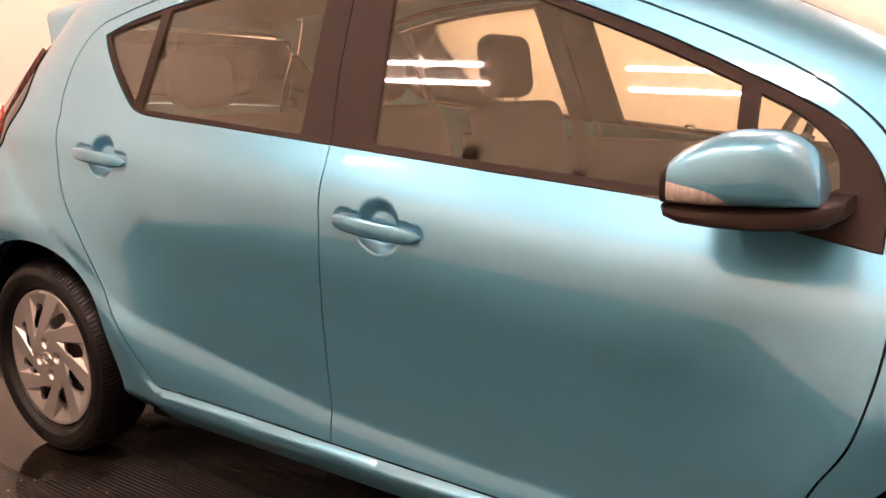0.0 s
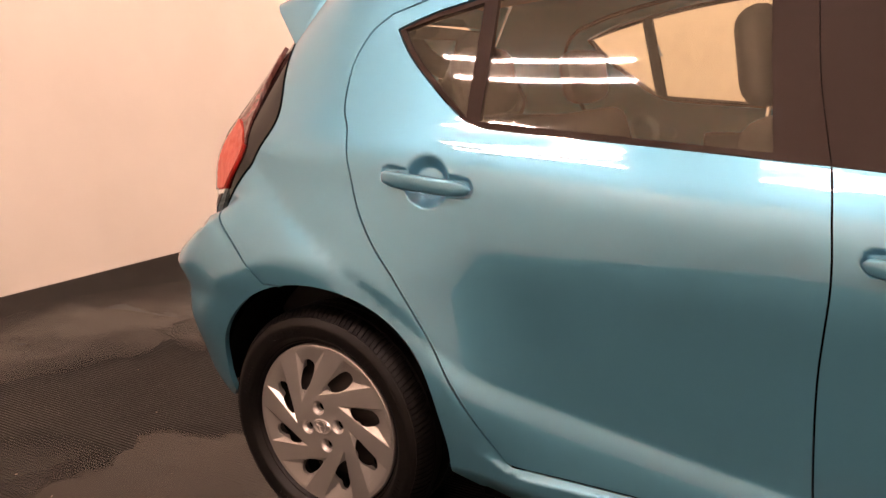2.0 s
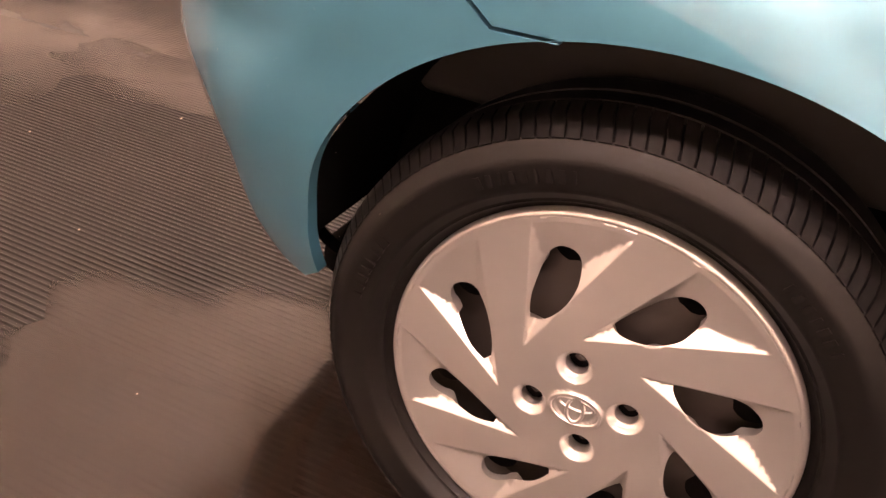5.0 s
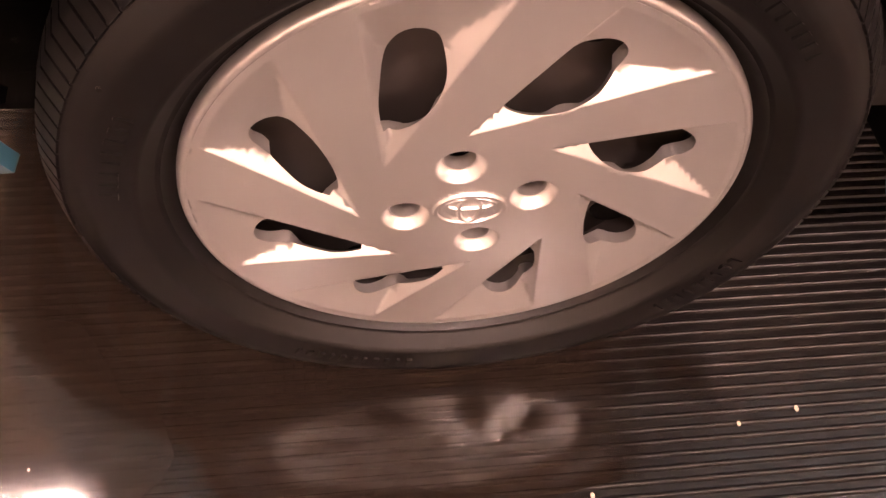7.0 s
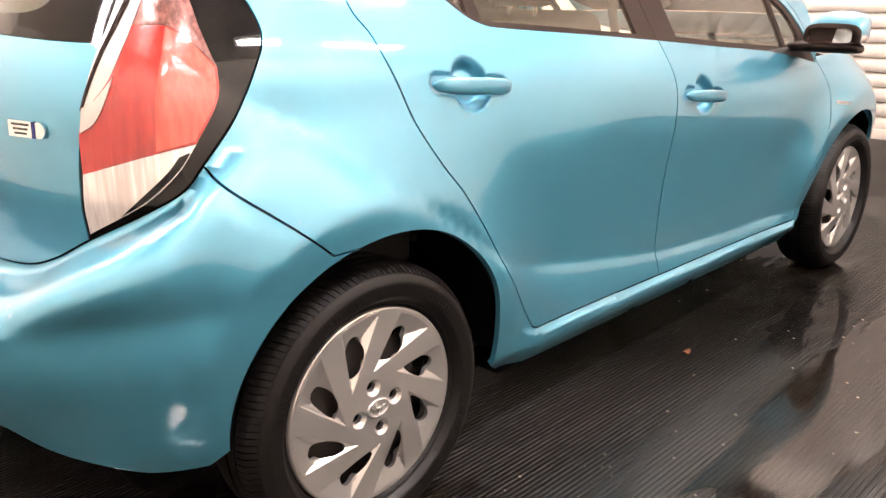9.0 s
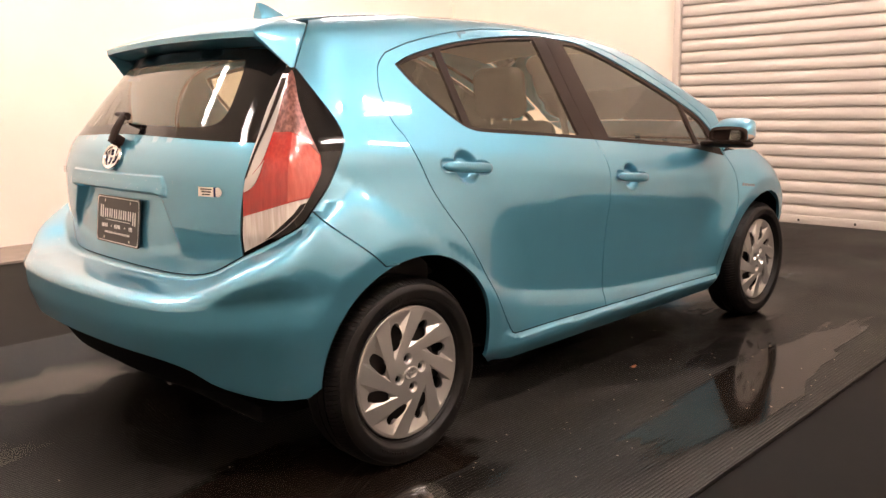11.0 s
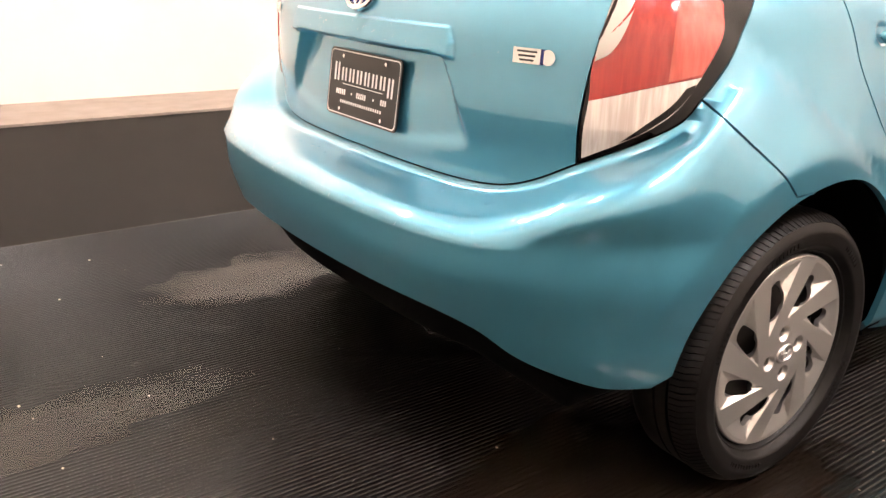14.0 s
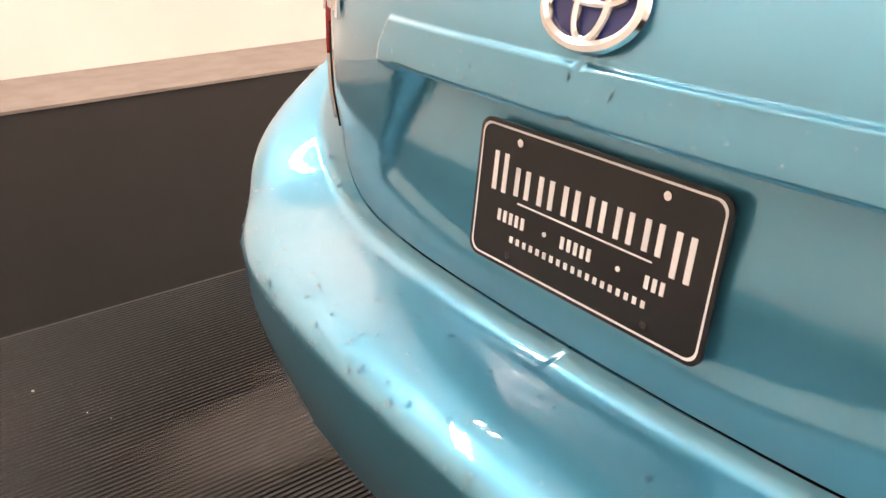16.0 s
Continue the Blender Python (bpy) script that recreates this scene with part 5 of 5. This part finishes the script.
for s in (1, -1):
    xs = [1.966, 1.972, 1.985, 2.005, 2.03, 2.055, 2.08, 2.10, 2.118, 2.132, 2.142, 2.148, 2.1515]
    mirror = part("door_mirror", lofted([mirror_ring(x) for x in xs] + [[(2.153, y * 1.0, 0.962 + (z - 0.962) * 0.6) for _, y, z in mirror_ring(2.1515, 0.8)]], s, (False, True)), PAINT, car,
                  "teal door mirror with turn signal on a black foot", auto=50)
    part("mirror_frame", lofted([mirror_ring(1.966, 0.80), mirror_ring(1.957, 0.84), mirror_ring(1.953, 0.93), mirror_ring(1.956, 0.99), mirror_ring(1.966, 1.004)], s, (True, False)), BLACK_TRIM, mirror, "black plastic mirror surround")
    face = [Vector((0.0, -y - 0.872, z - 0.985)) for _, y, z in mirror_ring(1.96, 0.80)]
    turn = Matrix.Translation((1.973, -0.872, 0.985)) @ pose(0, 0, 0, 0, 3, -15)
    flat_glass = [turn @ Vector((-0.004, -p.y, p.z)) for p in face]
    part("mirror_glass", lofted([[tuple(p) for p in flat_glass], [(p.x + 0.003, p.y, p.z) for p in flat_glass]], s), MIRROR_GLASS, mirror, "mirror glass")
    foot = []
    for x, y1, y0, z1, z0 in ((1.953, 0.945, 0.80, 0.9505, 0.940), (1.962, 0.962, 0.775, 0.9508, 0.930), (1.985, 0.968, 0.74, 0.9512, 0.922), (2.03, 0.962, 0.70, 0.9515, 0.917),
                              (2.08, 0.945, 0.69, 0.952, 0.914), (2.12, 0.918, 0.69, 0.953, 0.914), (2.155, 0.880, 0.69, 0.954, 0.917), (2.176, 0.820, 0.69, 0.952, 0.925)):
        cy, hy, cz, hz = (y0 + y1) / 2, (y1 - y0) / 2, (z0 + z1) / 2, (z1 - z0) / 2
        foot.append([(x, -(cy + hy * math.copysign(abs(math.cos(a)) ** 0.45, math.cos(a))), cz + hz * math.copysign(abs(math.sin(a)) ** 0.6, math.sin(a))) for a in np.linspace(0, 2 * math.pi, 20, endpoint=False)])
    part("mirror_foot", lofted(foot, s), BLACK_TRIM, mirror, "black plastic foot")
    bm = bmesh.new()
    rows = []
    for x in np.linspace(1.9675, 2.052, 12):
        t = (x - 1.9675) / 0.0845
        z1 = 0.985 - 0.014 * t - 0.016 * t ** 6
        ring = [p for p in mirror_ring(x, 1.006, n=240) if p[1] < -0.872]
        row = []
        for z in np.linspace(0.9515, z1, 6):
            row.append(bm.verts.new((x, min(ring, key=lambda p: abs(p[2] - z))[1] * s - 0.0012 * s, z)))
        rows.append(row)
    for a, b in zip(rows, rows[1:]):
        for i in range(5):
            bm.faces.new((a[i], a[i + 1], b[i + 1], b[i]))
    part("turn_signal", bm, CLEAR_LENS, mirror, "clear turn signal lens")

# ---- cabin ----
LINING = material("pale_headlining", (0.45, 0.41, 0.36), 0.95)
def cushion(name, x0, y0, z0, x1, y1, z1, r, parent, mat, lean=0.0, at=(0, 0, 0)):
    bm = box_bm(x0, y0, z0, x1, y1, z1, r, 4)
    bmesh.ops.rotate(bm, cent=at, matrix=Matrix.Rotation(radians(lean), 3, "Y"), verts=bm.verts)
    return part(name, bm, mat, parent, auto=60)


for y in (-0.36, 0.36):
    seat = cushion("front_seat", 1.12, y - 0.24, 0.42, 1.62, y + 0.24, 0.58, 0.05, car, FABRIC)
    tagged(seat, label="dark cloth front seat")
    cushion("seat_back", 1.04, y - 0.23, 0.55, 1.18, y + 0.23, 1.08, 0.055, seat, FABRIC, -14, (1.12, y, 0.55))
    cushion("head_rest", 0.905, y - 0.125, 1.075, 1.005, y + 0.125, 1.285, 0.048, seat, FABRIC, -8, (0.95, y, 1.10))
    for d in (-0.05, 0.05):
        cushion("post", 0.952, y + d - 0.006, 0.98, 0.964, y + d + 0.006, 1.11, 0.004, seat, CHROME)
    side_y = 0.60 if y > 0 else -0.60
    strap = bmesh.new()
    line = [(1.035, side_y * 0.93, 1.29), (1.070, side_y * 0.97, 1.12), (1.120, side_y, 0.90), (1.16, side_y, 0.70)]
    edges = [[strap.verts.new((px + d, py, pz)) for d in (-0.022, 0.022)] for px, py, pz in line] + [[strap.verts.new((px + d, py * 0.997, pz)) for d in (0.022, -0.022)] for px, py, pz in line[::-1]]
    for a, b in zip(edges, edges[1:] + edges[:1]):
        strap.faces.new((a[0], a[1], b[1], b[0]) if a[0].co.x < a[1].co.x and b[0].co.x < b[1].co.x else (a[0], a[1], b[0], b[1]) if (a[0].co.x < a[1].co.x) != (b[0].co.x < b[1].co.x) else (a[0], a[1], b[1], b[0]))
    part("seat_belt", strap, CABIN, seat, "black seat belt strap")
bench = tagged(cushion("rear_seat", 0.42, -0.62, 0.42, 0.90, 0.62, 0.58, 0.05, car, FABRIC), label="dark cloth rear bench seat")
cushion("seat_back", 0.30, -0.60, 0.55, 0.44, 0.60, 1.05, 0.055, bench, FABRIC, -16, (0.40, 0, 0.55))
for y in (-0.34, 0.34):
    cushion("head_rest", 0.20, y - 0.12, 1.05, 0.30, y + 0.12, 1.225, 0.05, bench, FABRIC, -10, (0.25, y, 1.1))
cushion("dashboard", 1.98, -0.64, 0.62, 2.40, 0.64, 0.93, 0.06, car, CABIN)
for s in (1, -1):
    cushion("door_trim", 0.55, -s * 0.70 - 0.02, 0.34, 2.15, -s * 0.70 + 0.02, 0.93, 0.015, car, CABIN)
    cushion("boot_side", -0.30, -s * 0.56 - 0.03, 0.50, 0.30, -s * 0.56 + 0.03, 1.0, 0.02, car, CABIN)
bm = ring_bm(0.18, 0.18, 0.014, Matrix.Translation((1.86, 0.36, 0.93)) @ pose(0, 0, 0, 0, -68, 0))
wheel_ring = part("steering_wheel", bm, CABIN, car, "black steering wheel")
bm = bmesh.new()
bmesh.ops.create_cube(bm, size=1, matrix=Matrix.Translation((1.87, 0.36, 0.925)) @ pose(0, 0, 0, 0, -68, 0) @ Matrix.Diagonal((0.10, 0.34, 0.03, 1)))
part("hub_pad", bm, CABIN, wheel_ring)
crown("headlining", -0.15, 1.72, LINING, car, "pale grey headlining", nx=30, ny=24, wide=0.93, lift=-0.035)

# ---- water drops ----
WATER = glass_material("water_drop", (0.99, 1.0, 1.0), 1.55)
rng = random.Random(7)
drops = bmesh.new()


def add_drop(p, n, r):
    t = n.orthogonal().normalized()
    b = n.cross(t)
    base = [drops.verts.new(p + t * r * math.cos(a) * 1.2 + b * r * math.sin(a)) for a in np.linspace(0, 2 * math.pi, 8, endpoint=False)]
    mid = [drops.verts.new(p + (t * 1.2 * math.cos(a) + b * math.sin(a)) * r * 0.72 + n * r * 0.32) for a in np.linspace(0, 2 * math.pi, 8, endpoint=False)]
    cap = drops.verts.new(p + n * r * 0.45)
    for i in range(8):
        j = (i + 1) % 8
        drops.faces.new((base[i], base[j], mid[j], mid[i]))
        drops.faces.new((mid[i], mid[j], cap))


spots = []
for _ in range(380):
    q, low = -rng.uniform(0.38, 0.849), 0.04 + 0.9 * rng.random() ** 1.6
    turn = (X0 - q) / 1.1 * 90
    spots.append((q, float(ledge_top(turn) - low * ledge_drop(turn)), rng.choice((1, -1, -1)), 0.0012 + 0.0036 * rng.random() ** 2))
spots += [(-rng.uniform(0.45, 0.849), rng.uniform(0.89, 0.93), rng.choice((1, -1)), rng.uniform(0.0012, 0.003)) for _ in range(45)]
spots += [(-rng.uniform(0.05, 0.30), rng.uniform(0.40, 0.75), 1, rng.uniform(0.001, 0.0022)) for _ in range(50)]
sq, sz = np.array([a[0] for a in spots]), np.array([a[1] for a in spots])
dp, dn = on_surface(shell, sq, sz, lambda a, b: corner_crease(a, b) + hatch_press(a, b) * (b > 0.66) * (a < -0.36))
for (q, z, s, r), p, n in zip(spots, dp, dn):
    add_drop(Vector(p * [1, s, 1]), Vector(n * [1, s, 1]), r)
tagged(part("water_spray", drops, WATER, car, "scattered water drops"), kind="stuff")

# the car's middle lies 14 mm to the left of the origin: its left half is that much wider
bpy.context.view_layer.update()
for ob in car.children_recursive:
    if ob.type == "MESH" and ob.data.users == 1:
        back = ob.matrix_world.inverted()
        for v in ob.data.vertices:
            w = ob.matrix_world @ v.co
            if w.y > 0:
                v.co = back @ Vector((w.x, w.y * 1.035, w.z))

# ---- the room ----
MAT = material("ribbed_mat", (0.02, 0.017, 0.015), 0.40, 0.0, Specular_IOR_Level=0.31)
FLOOR = material("black_floor", (0.014, 0.012, 0.011), 0.6, 0.0, Specular_IOR_Level=0.07)
WALL = material("cream_wall", (0.80, 0.73, 0.64), 0.75)
CONCRETE = material("bare_concrete", (0.30, 0.245, 0.205), 0.85)
SHUTTER = material("shutter_steel", (0.50, 0.45, 0.405), 0.45, 0.2)
CEIL = material("ceiling_paint", (0.66, 0.60, 0.53), 0.8)
mottled(WALL, 1.3, (0.77, 0.70, 0.61), (0.82, 0.75, 0.66))
bumpy(WALL, 90, 0.15, 0.002)
mottled(CONCRETE, 5, (0.235, 0.190, 0.160), (0.285, 0.235, 0.200), 6)
bumpy(CONCRETE, 60, 0.4, 0.004)
mottled(MAT, 1.6, (0.0022, 0.0017, 0.0014), (0.0050, 0.0037, 0.0030), 6)
rough_noise(MAT, 1.7, 0.32, 0.48, "Object", 0.3, 0.7)
mottled(FLOOR, 2.5, (0.0032, 0.0026, 0.0023), (0.0050, 0.0040, 0.0036), 5)
rough_noise(SHUTTER, 6, 0.3, 0.6)

NORTH, SOUTH, WEST, EAST, TOP = 4.91, -4.6, -3.15, 6.07, 4.45
MAT_S, MAT_N = -1.55, 1.66


def slab(name, x0, y0, z0, x1, y1, z1, mat, label, category=""):
    ob = part(name, box_bm(x0, y0, z0, x1, y1, z1), mat, None)
    return tagged(ob, label=label, category=category, kind="structure")


floor = slab("floor", WEST - 0.2, SOUTH - 0.2, -0.25, EAST + 0.5, NORTH + 0.2, -0.018, FLOOR, "smooth black painted floor", "floor")
slab("wall_north", WEST - 0.2, NORTH, -0.02, EAST + 0.4, NORTH + 0.2, TOP, WALL, "plain cream painted wall", "wall")
slab("wall_west", WEST - 0.2, SOUTH, -0.02, WEST, NORTH, TOP, WALL, "plain cream painted wall", "wall")
slab("wall_south", WEST - 0.2, SOUTH - 0.2, -0.02, EAST + 0.4, SOUTH, TOP, WALL, "plain cream painted wall", "wall")
slab("wall_east", EAST + 0.06, 1.68, -0.02, EAST + 0.26, NORTH, TOP, WALL, "cream wall beside the roller shutter", "wall")
slab("wall_east_far", EAST + 0.06, SOUTH, -0.02, EAST + 0.26, -3.0, TOP, WALL, "cream wall beside the roller shutter", "wall")
slab("shutter_header", EAST + 0.06, -3.0, 3.0, EAST + 0.26, 1.68, TOP, WALL, "cream wall over the roller shutter", "wall")
slab("ceiling", WEST - 0.2, SOUTH - 0.2, TOP, EAST + 0.4, NORTH + 0.2, TOP + 0.2, CEIL, "pale ceiling", "ceiling")
strip = slab("concrete_strip", WEST, 4.11, -0.018, EAST + 0.06, NORTH, 0.0, CONCRETE, "bare concrete strip along the wall", "floor")


def ribbed_mat():
    """Rubber mat with fine ribs that run along the car."""
    pitch = 0.0135
    rib = 0.0066
    prof = [(MAT_S, -0.018), (MAT_S, -0.004)]
    n = int((MAT_N - MAT_S) / pitch)
    for k in range(n):
        y = MAT_S + 0.004 + k * pitch
        prof += [(y, -0.0032), (y + 0.0016, -0.0006), (y + 0.0027, 0.0), (y + rib - 0.0027, 0.0), (y + rib - 0.0016, -0.0006), (y + rib, -0.0032)]
    prof += [(MAT_N, -0.004), (MAT_N, -0.018)]
    xs = np.linspace(WEST, EAST + 0.06, 12)
    verts = [(x, y, z) for x in xs for y, z in prof]
    m = len(prof)
    faces = [(i * m + j, (i + 1) * m + j, (i + 1) * m + j + 1, i * m + j + 1) for i in range(len(xs) - 1) for j in range(m - 1)]
    ob = put("ribbed_mat", verts, faces, MAT, None, "long black ribbed rubber mat, wet in places", smooth_faces=False)
    return tagged(ob, category="mat", kind="structure")


ribbed_mat()
# bright metal edge of the mat's far side
slab("mat_edge_trim", WEST, MAT_N, -0.018, WEST + 1.6, MAT_N + 0.008, 0.003, CHROME, "thin bright metal edge strip of the mat", "trim")

# roller shutter
shutter = tagged(new("roller_shutter"), label="closed grey corrugated steel roller shutter", category="roller shutter")
pitch = 0.113
for k in range(27):
    z0 = 0.06 + k * pitch
    prof = [(0.024, z0 - 0.001), (0.004, z0 + 0.004), (0.0, z0 + 0.010), (0.0015, z0 + 0.050), (0.006, z0 + 0.088), (0.013, z0 + 0.100), (0.024, z0 + pitch - 0.006), (0.026, z0 + pitch + 0.001)]
    verts = [(EAST + x, y, z) for y in (-3.0, 1.63) for x, z in prof]
    n = len(prof)
    put("slat", verts, [(i, i + 1, n + i + 1, n + i) for i in range(n - 1)], SHUTTER, shutter)
part("bottom_bar", box_bm(EAST - 0.015, -3.0, -0.016, EAST + 0.035, 1.63, 0.075, 0.008), SHUTTER, shutter, "steel bottom bar")
for k in range(9):
    y = 1.35 - 0.5 * k
    part("bolt", merge(disc_bm(0.012, 0.012, Matrix.Translation((EAST - 0.0155, y, 0.03)) @ Matrix(((0, 0, -1, 0), (-1, 0, 0, 0), (0, 1, 0, 0), (0, 0, 0, 1))), 0.006, 10)), STEEL, shutter)
for y in (1.63, -3.07):
    part("guide_rail", box_bm(EAST - 0.04, y, -0.016, EAST + 0.06, y + 0.07, 3.0, 0.006), SHUTTER, shutter, "steel guide rail")

# puddles
def water(name, color, rough, edge, core, most):
    """Standing water with an uneven edge; it hides what lies under it the more, the higher most is."""
    m = material(name, color, rough)
    bumpy(m, 9, 0.12, 0.004)
    tc = node(m, "ShaderNodeTexCoord")
    mid = node(m, "ShaderNodeVectorMath")
    mid.operation = "DISTANCE"
    mid.inputs[1].default_value = (0.5, 0.5, 0.0)
    flat = node(m, "ShaderNodeVectorMath")
    flat.operation = "MULTIPLY"
    flat.inputs[1].default_value = (1, 1, 0)
    ripple = node(m, "ShaderNodeTexNoise", Scale=7, Detail=5)
    add = node(m, "ShaderNodeMath")
    add.operation = "MULTIPLY_ADD"
    add.inputs[1].default_value = -0.45
    fade = node(m, "ShaderNodeMapRange", From_Min=edge, From_Max=core, To_Min=0.0, To_Max=most)
    wire(m, tc, "Generated", flat, 0)
    wire(m, flat, 0, mid, 0)
    wire(m, tc, "Generated", ripple, "Vector")
    wire(m, ripple, "Fac", add, 0)
    wire(m, mid, "Value", add, 2)
    wire(m, add, "Value", fade, "Value")
    wire(m, fade, "Result", bsdf(m), "Alpha")
    return m


PUDDLE = water("puddle_water", (0.012, 0.010, 0.009), 0.06, 0.27, 0.02, 0.55)
POOL = water("standing_water", (0.011, 0.0075, 0.0055), 0.08, 0.215, 0.155, 0.92)
bsdf(POOL).inputs["Specular IOR Level"].default_value = 0.30


def puddle(cx, cy, rx, ry, seed, z=0.0008, mat=PUDDLE):
    r = random.Random(seed)
    ph = [r.uniform(0, 6.28) for _ in range(4)]
    verts = [(cx, cy, z)]
    n = 56
    for k in range(n):
        a = 2 * math.pi * k / n
        w = 1 + 0.22 * math.sin(2 * a + ph[0]) + 0.16 * math.sin(3 * a + ph[1]) + 0.10 * math.sin(7 * a + ph[2]) + 0.06 * math.sin(13 * a + ph[3])
        verts.append((cx + rx * w * math.cos(a), cy + ry * w * math.sin(a), z))
    ob = put("puddle", verts, [(0, 1 + k, 1 + (k + 1) % n) for k in range(n)], mat, None, "shallow puddle of wash water on the mat")
    return tagged(ob, category="puddle", group="puddles")


for args in ((-0.48, 0.90, 0.30, 0.24, 1), (1.85, -1.0, 0.40, 0.13, 2), (-0.02, -1.02, 0.22, 0.10, 3), (-1.35, 0.25, 0.45, 0.20, 4), (-0.42, -0.95, 0.16, 0.13, 6)):
    puddle(*args)
for args in ((-0.40, -0.80, 0.62, 0.52, 31), (1.55, -1.27, 1.05, 0.20, 32)):
    puddle(*args, 0.0012, POOL)

# thin film of wash water that fills the ribs
FILM = material("water_film", (0.0062, 0.0048, 0.0040), 0.2, 0.0, Specular_IOR_Level=0.30)
tc = node(FILM, "ShaderNodeTexCoord")
drag = node(FILM, "ShaderNodeMapping", Scale=(0.55, 2.4, 1.0), Rotation=(0, 0, 0.5))
streak = node(FILM, "ShaderNodeTexNoise", Scale=1.5, Detail=7, Roughness=0.62)
gloss = node(FILM, "ShaderNodeMapRange", From_Min=0.35, From_Max=0.68, To_Min=0.09, To_Max=0.34)
cover = node(FILM, "ShaderNodeMapRange", From_Min=0.40, From_Max=0.60, To_Min=0.25, To_Max=0.88)
wire(FILM, tc, "Object", drag, "Vector")
wire(FILM, drag, "Vector", streak, "Vector")
wire(FILM, streak, "Fac", gloss, "Value")
wire(FILM, gloss, "Result", bsdf(FILM), "Roughness")
patch = node(FILM, "ShaderNodeTexNoise", Scale=1.1, Detail=6, Roughness=0.6)
wire(FILM, tc, "Object", patch, "Vector")
wire(FILM, patch, "Fac", cover, "Value")
spread = node(FILM, "ShaderNodeVectorMath")
spread.operation = "DISTANCE"
spread.inputs[1].default_value = (0.5, 0.5, 0.0)
plan = node(FILM, "ShaderNodeVectorMath")
plan.operation = "MULTIPLY"
plan.inputs[1].default_value = (1, 1, 0)
rim = node(FILM, "ShaderNodeMapRange", From_Min=0.46, From_Max=0.24, To_Min=0.0, To_Max=1.0)
both = node(FILM, "ShaderNodeMath")
both.operation = "MULTIPLY"
wire(FILM, tc, "Generated", plan, 0)
wire(FILM, plan, 0, spread, 0)
wire(FILM, spread, "Value", rim, "Value")
wire(FILM, rim, "Result", both, 0)
wire(FILM, cover, "Result", both, 1)
wire(FILM, both, "Value", bsdf(FILM), "Alpha")
bumpy(FILM, 14, 0.10, 0.003)


def water_film(cx, cy, rx, ry, seed):
    ob = puddle(cx, cy, rx, ry, seed, 0.0005, FILM)
    ob.name = "water_film"
    return tagged(ob, label="thin sheet of wash water over the ribbed mat", category="water film", group="water films", kind="structure")


for args in ((3.0, -0.55, 1.75, 0.72, 21), (3.4, 0.75, 1.9, 0.62, 22), (-2.1, 0.2, 0.75, 0.95, 23), (-0.9, -1.05, 0.75, 0.30, 24), (0.9, 0.1, 1.0, 0.62, 25)):
    water_film(*args)

# grit and a leaf on the mat
rng = random.Random(11)
GRIT = material("grit", (0.5, 0.42, 0.34), 0.8)
bm = bmesh.new()
for k in range(170):
    x, y = rng.uniform(-1.9, 2.6), rng.choice((rng.uniform(-1.5, -0.85), rng.uniform(-1.5, 1.5)))
    bmesh.ops.create_icosphere(bm, subdivisions=1, radius=rng.uniform(0.0012, 0.004), matrix=Matrix.Translation((x, y, 0.001)) @ Matrix.Diagonal((1, 1.4, 0.5, 1)))
tagged(part("floor_grit", bm, GRIT, None, "pale grit scattered on the mat"), category="grit", kind="stuff")
LEAF = material("dry_leaf", (0.24, 0.085, 0.035), 0.7)
verts = [(1.312 + 0.02 * math.cos(a) * (1 + 0.3 * math.cos(3 * a)), -0.80 + 0.012 * math.sin(a), 0.003 + 0.006 * math.cos(a) ** 2) for a in np.linspace(0, 2 * math.pi, 14, endpoint=False)]
tagged(put("leaf", [(1.312, -0.80, 0.004)] + verts, [(0, 1 + k, 1 + (k + 1) % 14) for k in range(14)], LEAF, None, "small dry brown leaf on the mat"), category="leaf")

# ---- ceiling lamps ----
LAMP_ON = material("lit_tube", (1, 1, 1), 0.5)
bsdf(LAMP_ON).inputs["Emission Color"].default_value = (1.0, 0.93, 0.83, 1)
bsdf(LAMP_ON).inputs["Emission Strength"].default_value = TUBE_POWER
WHITE_TRAY = material("white_tray", (0.8, 0.78, 0.74), 0.4)


def ceiling_lamp(x, y, z, half=0.6):
    lamp = tagged(new("ceiling_lamp"), label="white twin-tube fluorescent ceiling lamp, lit", category="ceiling lamp", group="ceiling lamps")
    lamp.location = (x, y, z)
    part("tray", box_bm(-half - 0.05, -0.15, 0.045, half + 0.05, 0.15, TOP - z, 0.01), WHITE_TRAY, lamp)
    for d in (-0.085, 0.085):
        bm = bmesh.new()
        bmesh.ops.create_cone(bm, cap_ends=True, segments=16, radius1=0.012, radius2=0.012, depth=2 * half, matrix=Matrix.Translation((0, d, 0.02)) @ pose(0, 0, 0, 0, 90, 0))
        part("tube", bm, LAMP_ON, lamp, "glowing white tube")
    return lamp


LAMP_Z = 4.2
first = ceiling_lamp(-1.1, -2.95, LAMP_Z)
# the lamp at (-1.6, 2.9) is an unseen addition to brighten hatch and rear floor
for x, y in ((1.15, -2.95), (3.5, -2.95), (-1.6, 2.9), (1.15, 2.9), (3.4, 2.9), (4.9, 0.2)):
    copy_thing(first, Matrix.Translation((x, y, LAMP_Z)))
ceiling_lamp(-2.0, 0.22, LAMP_Z, 0.27)
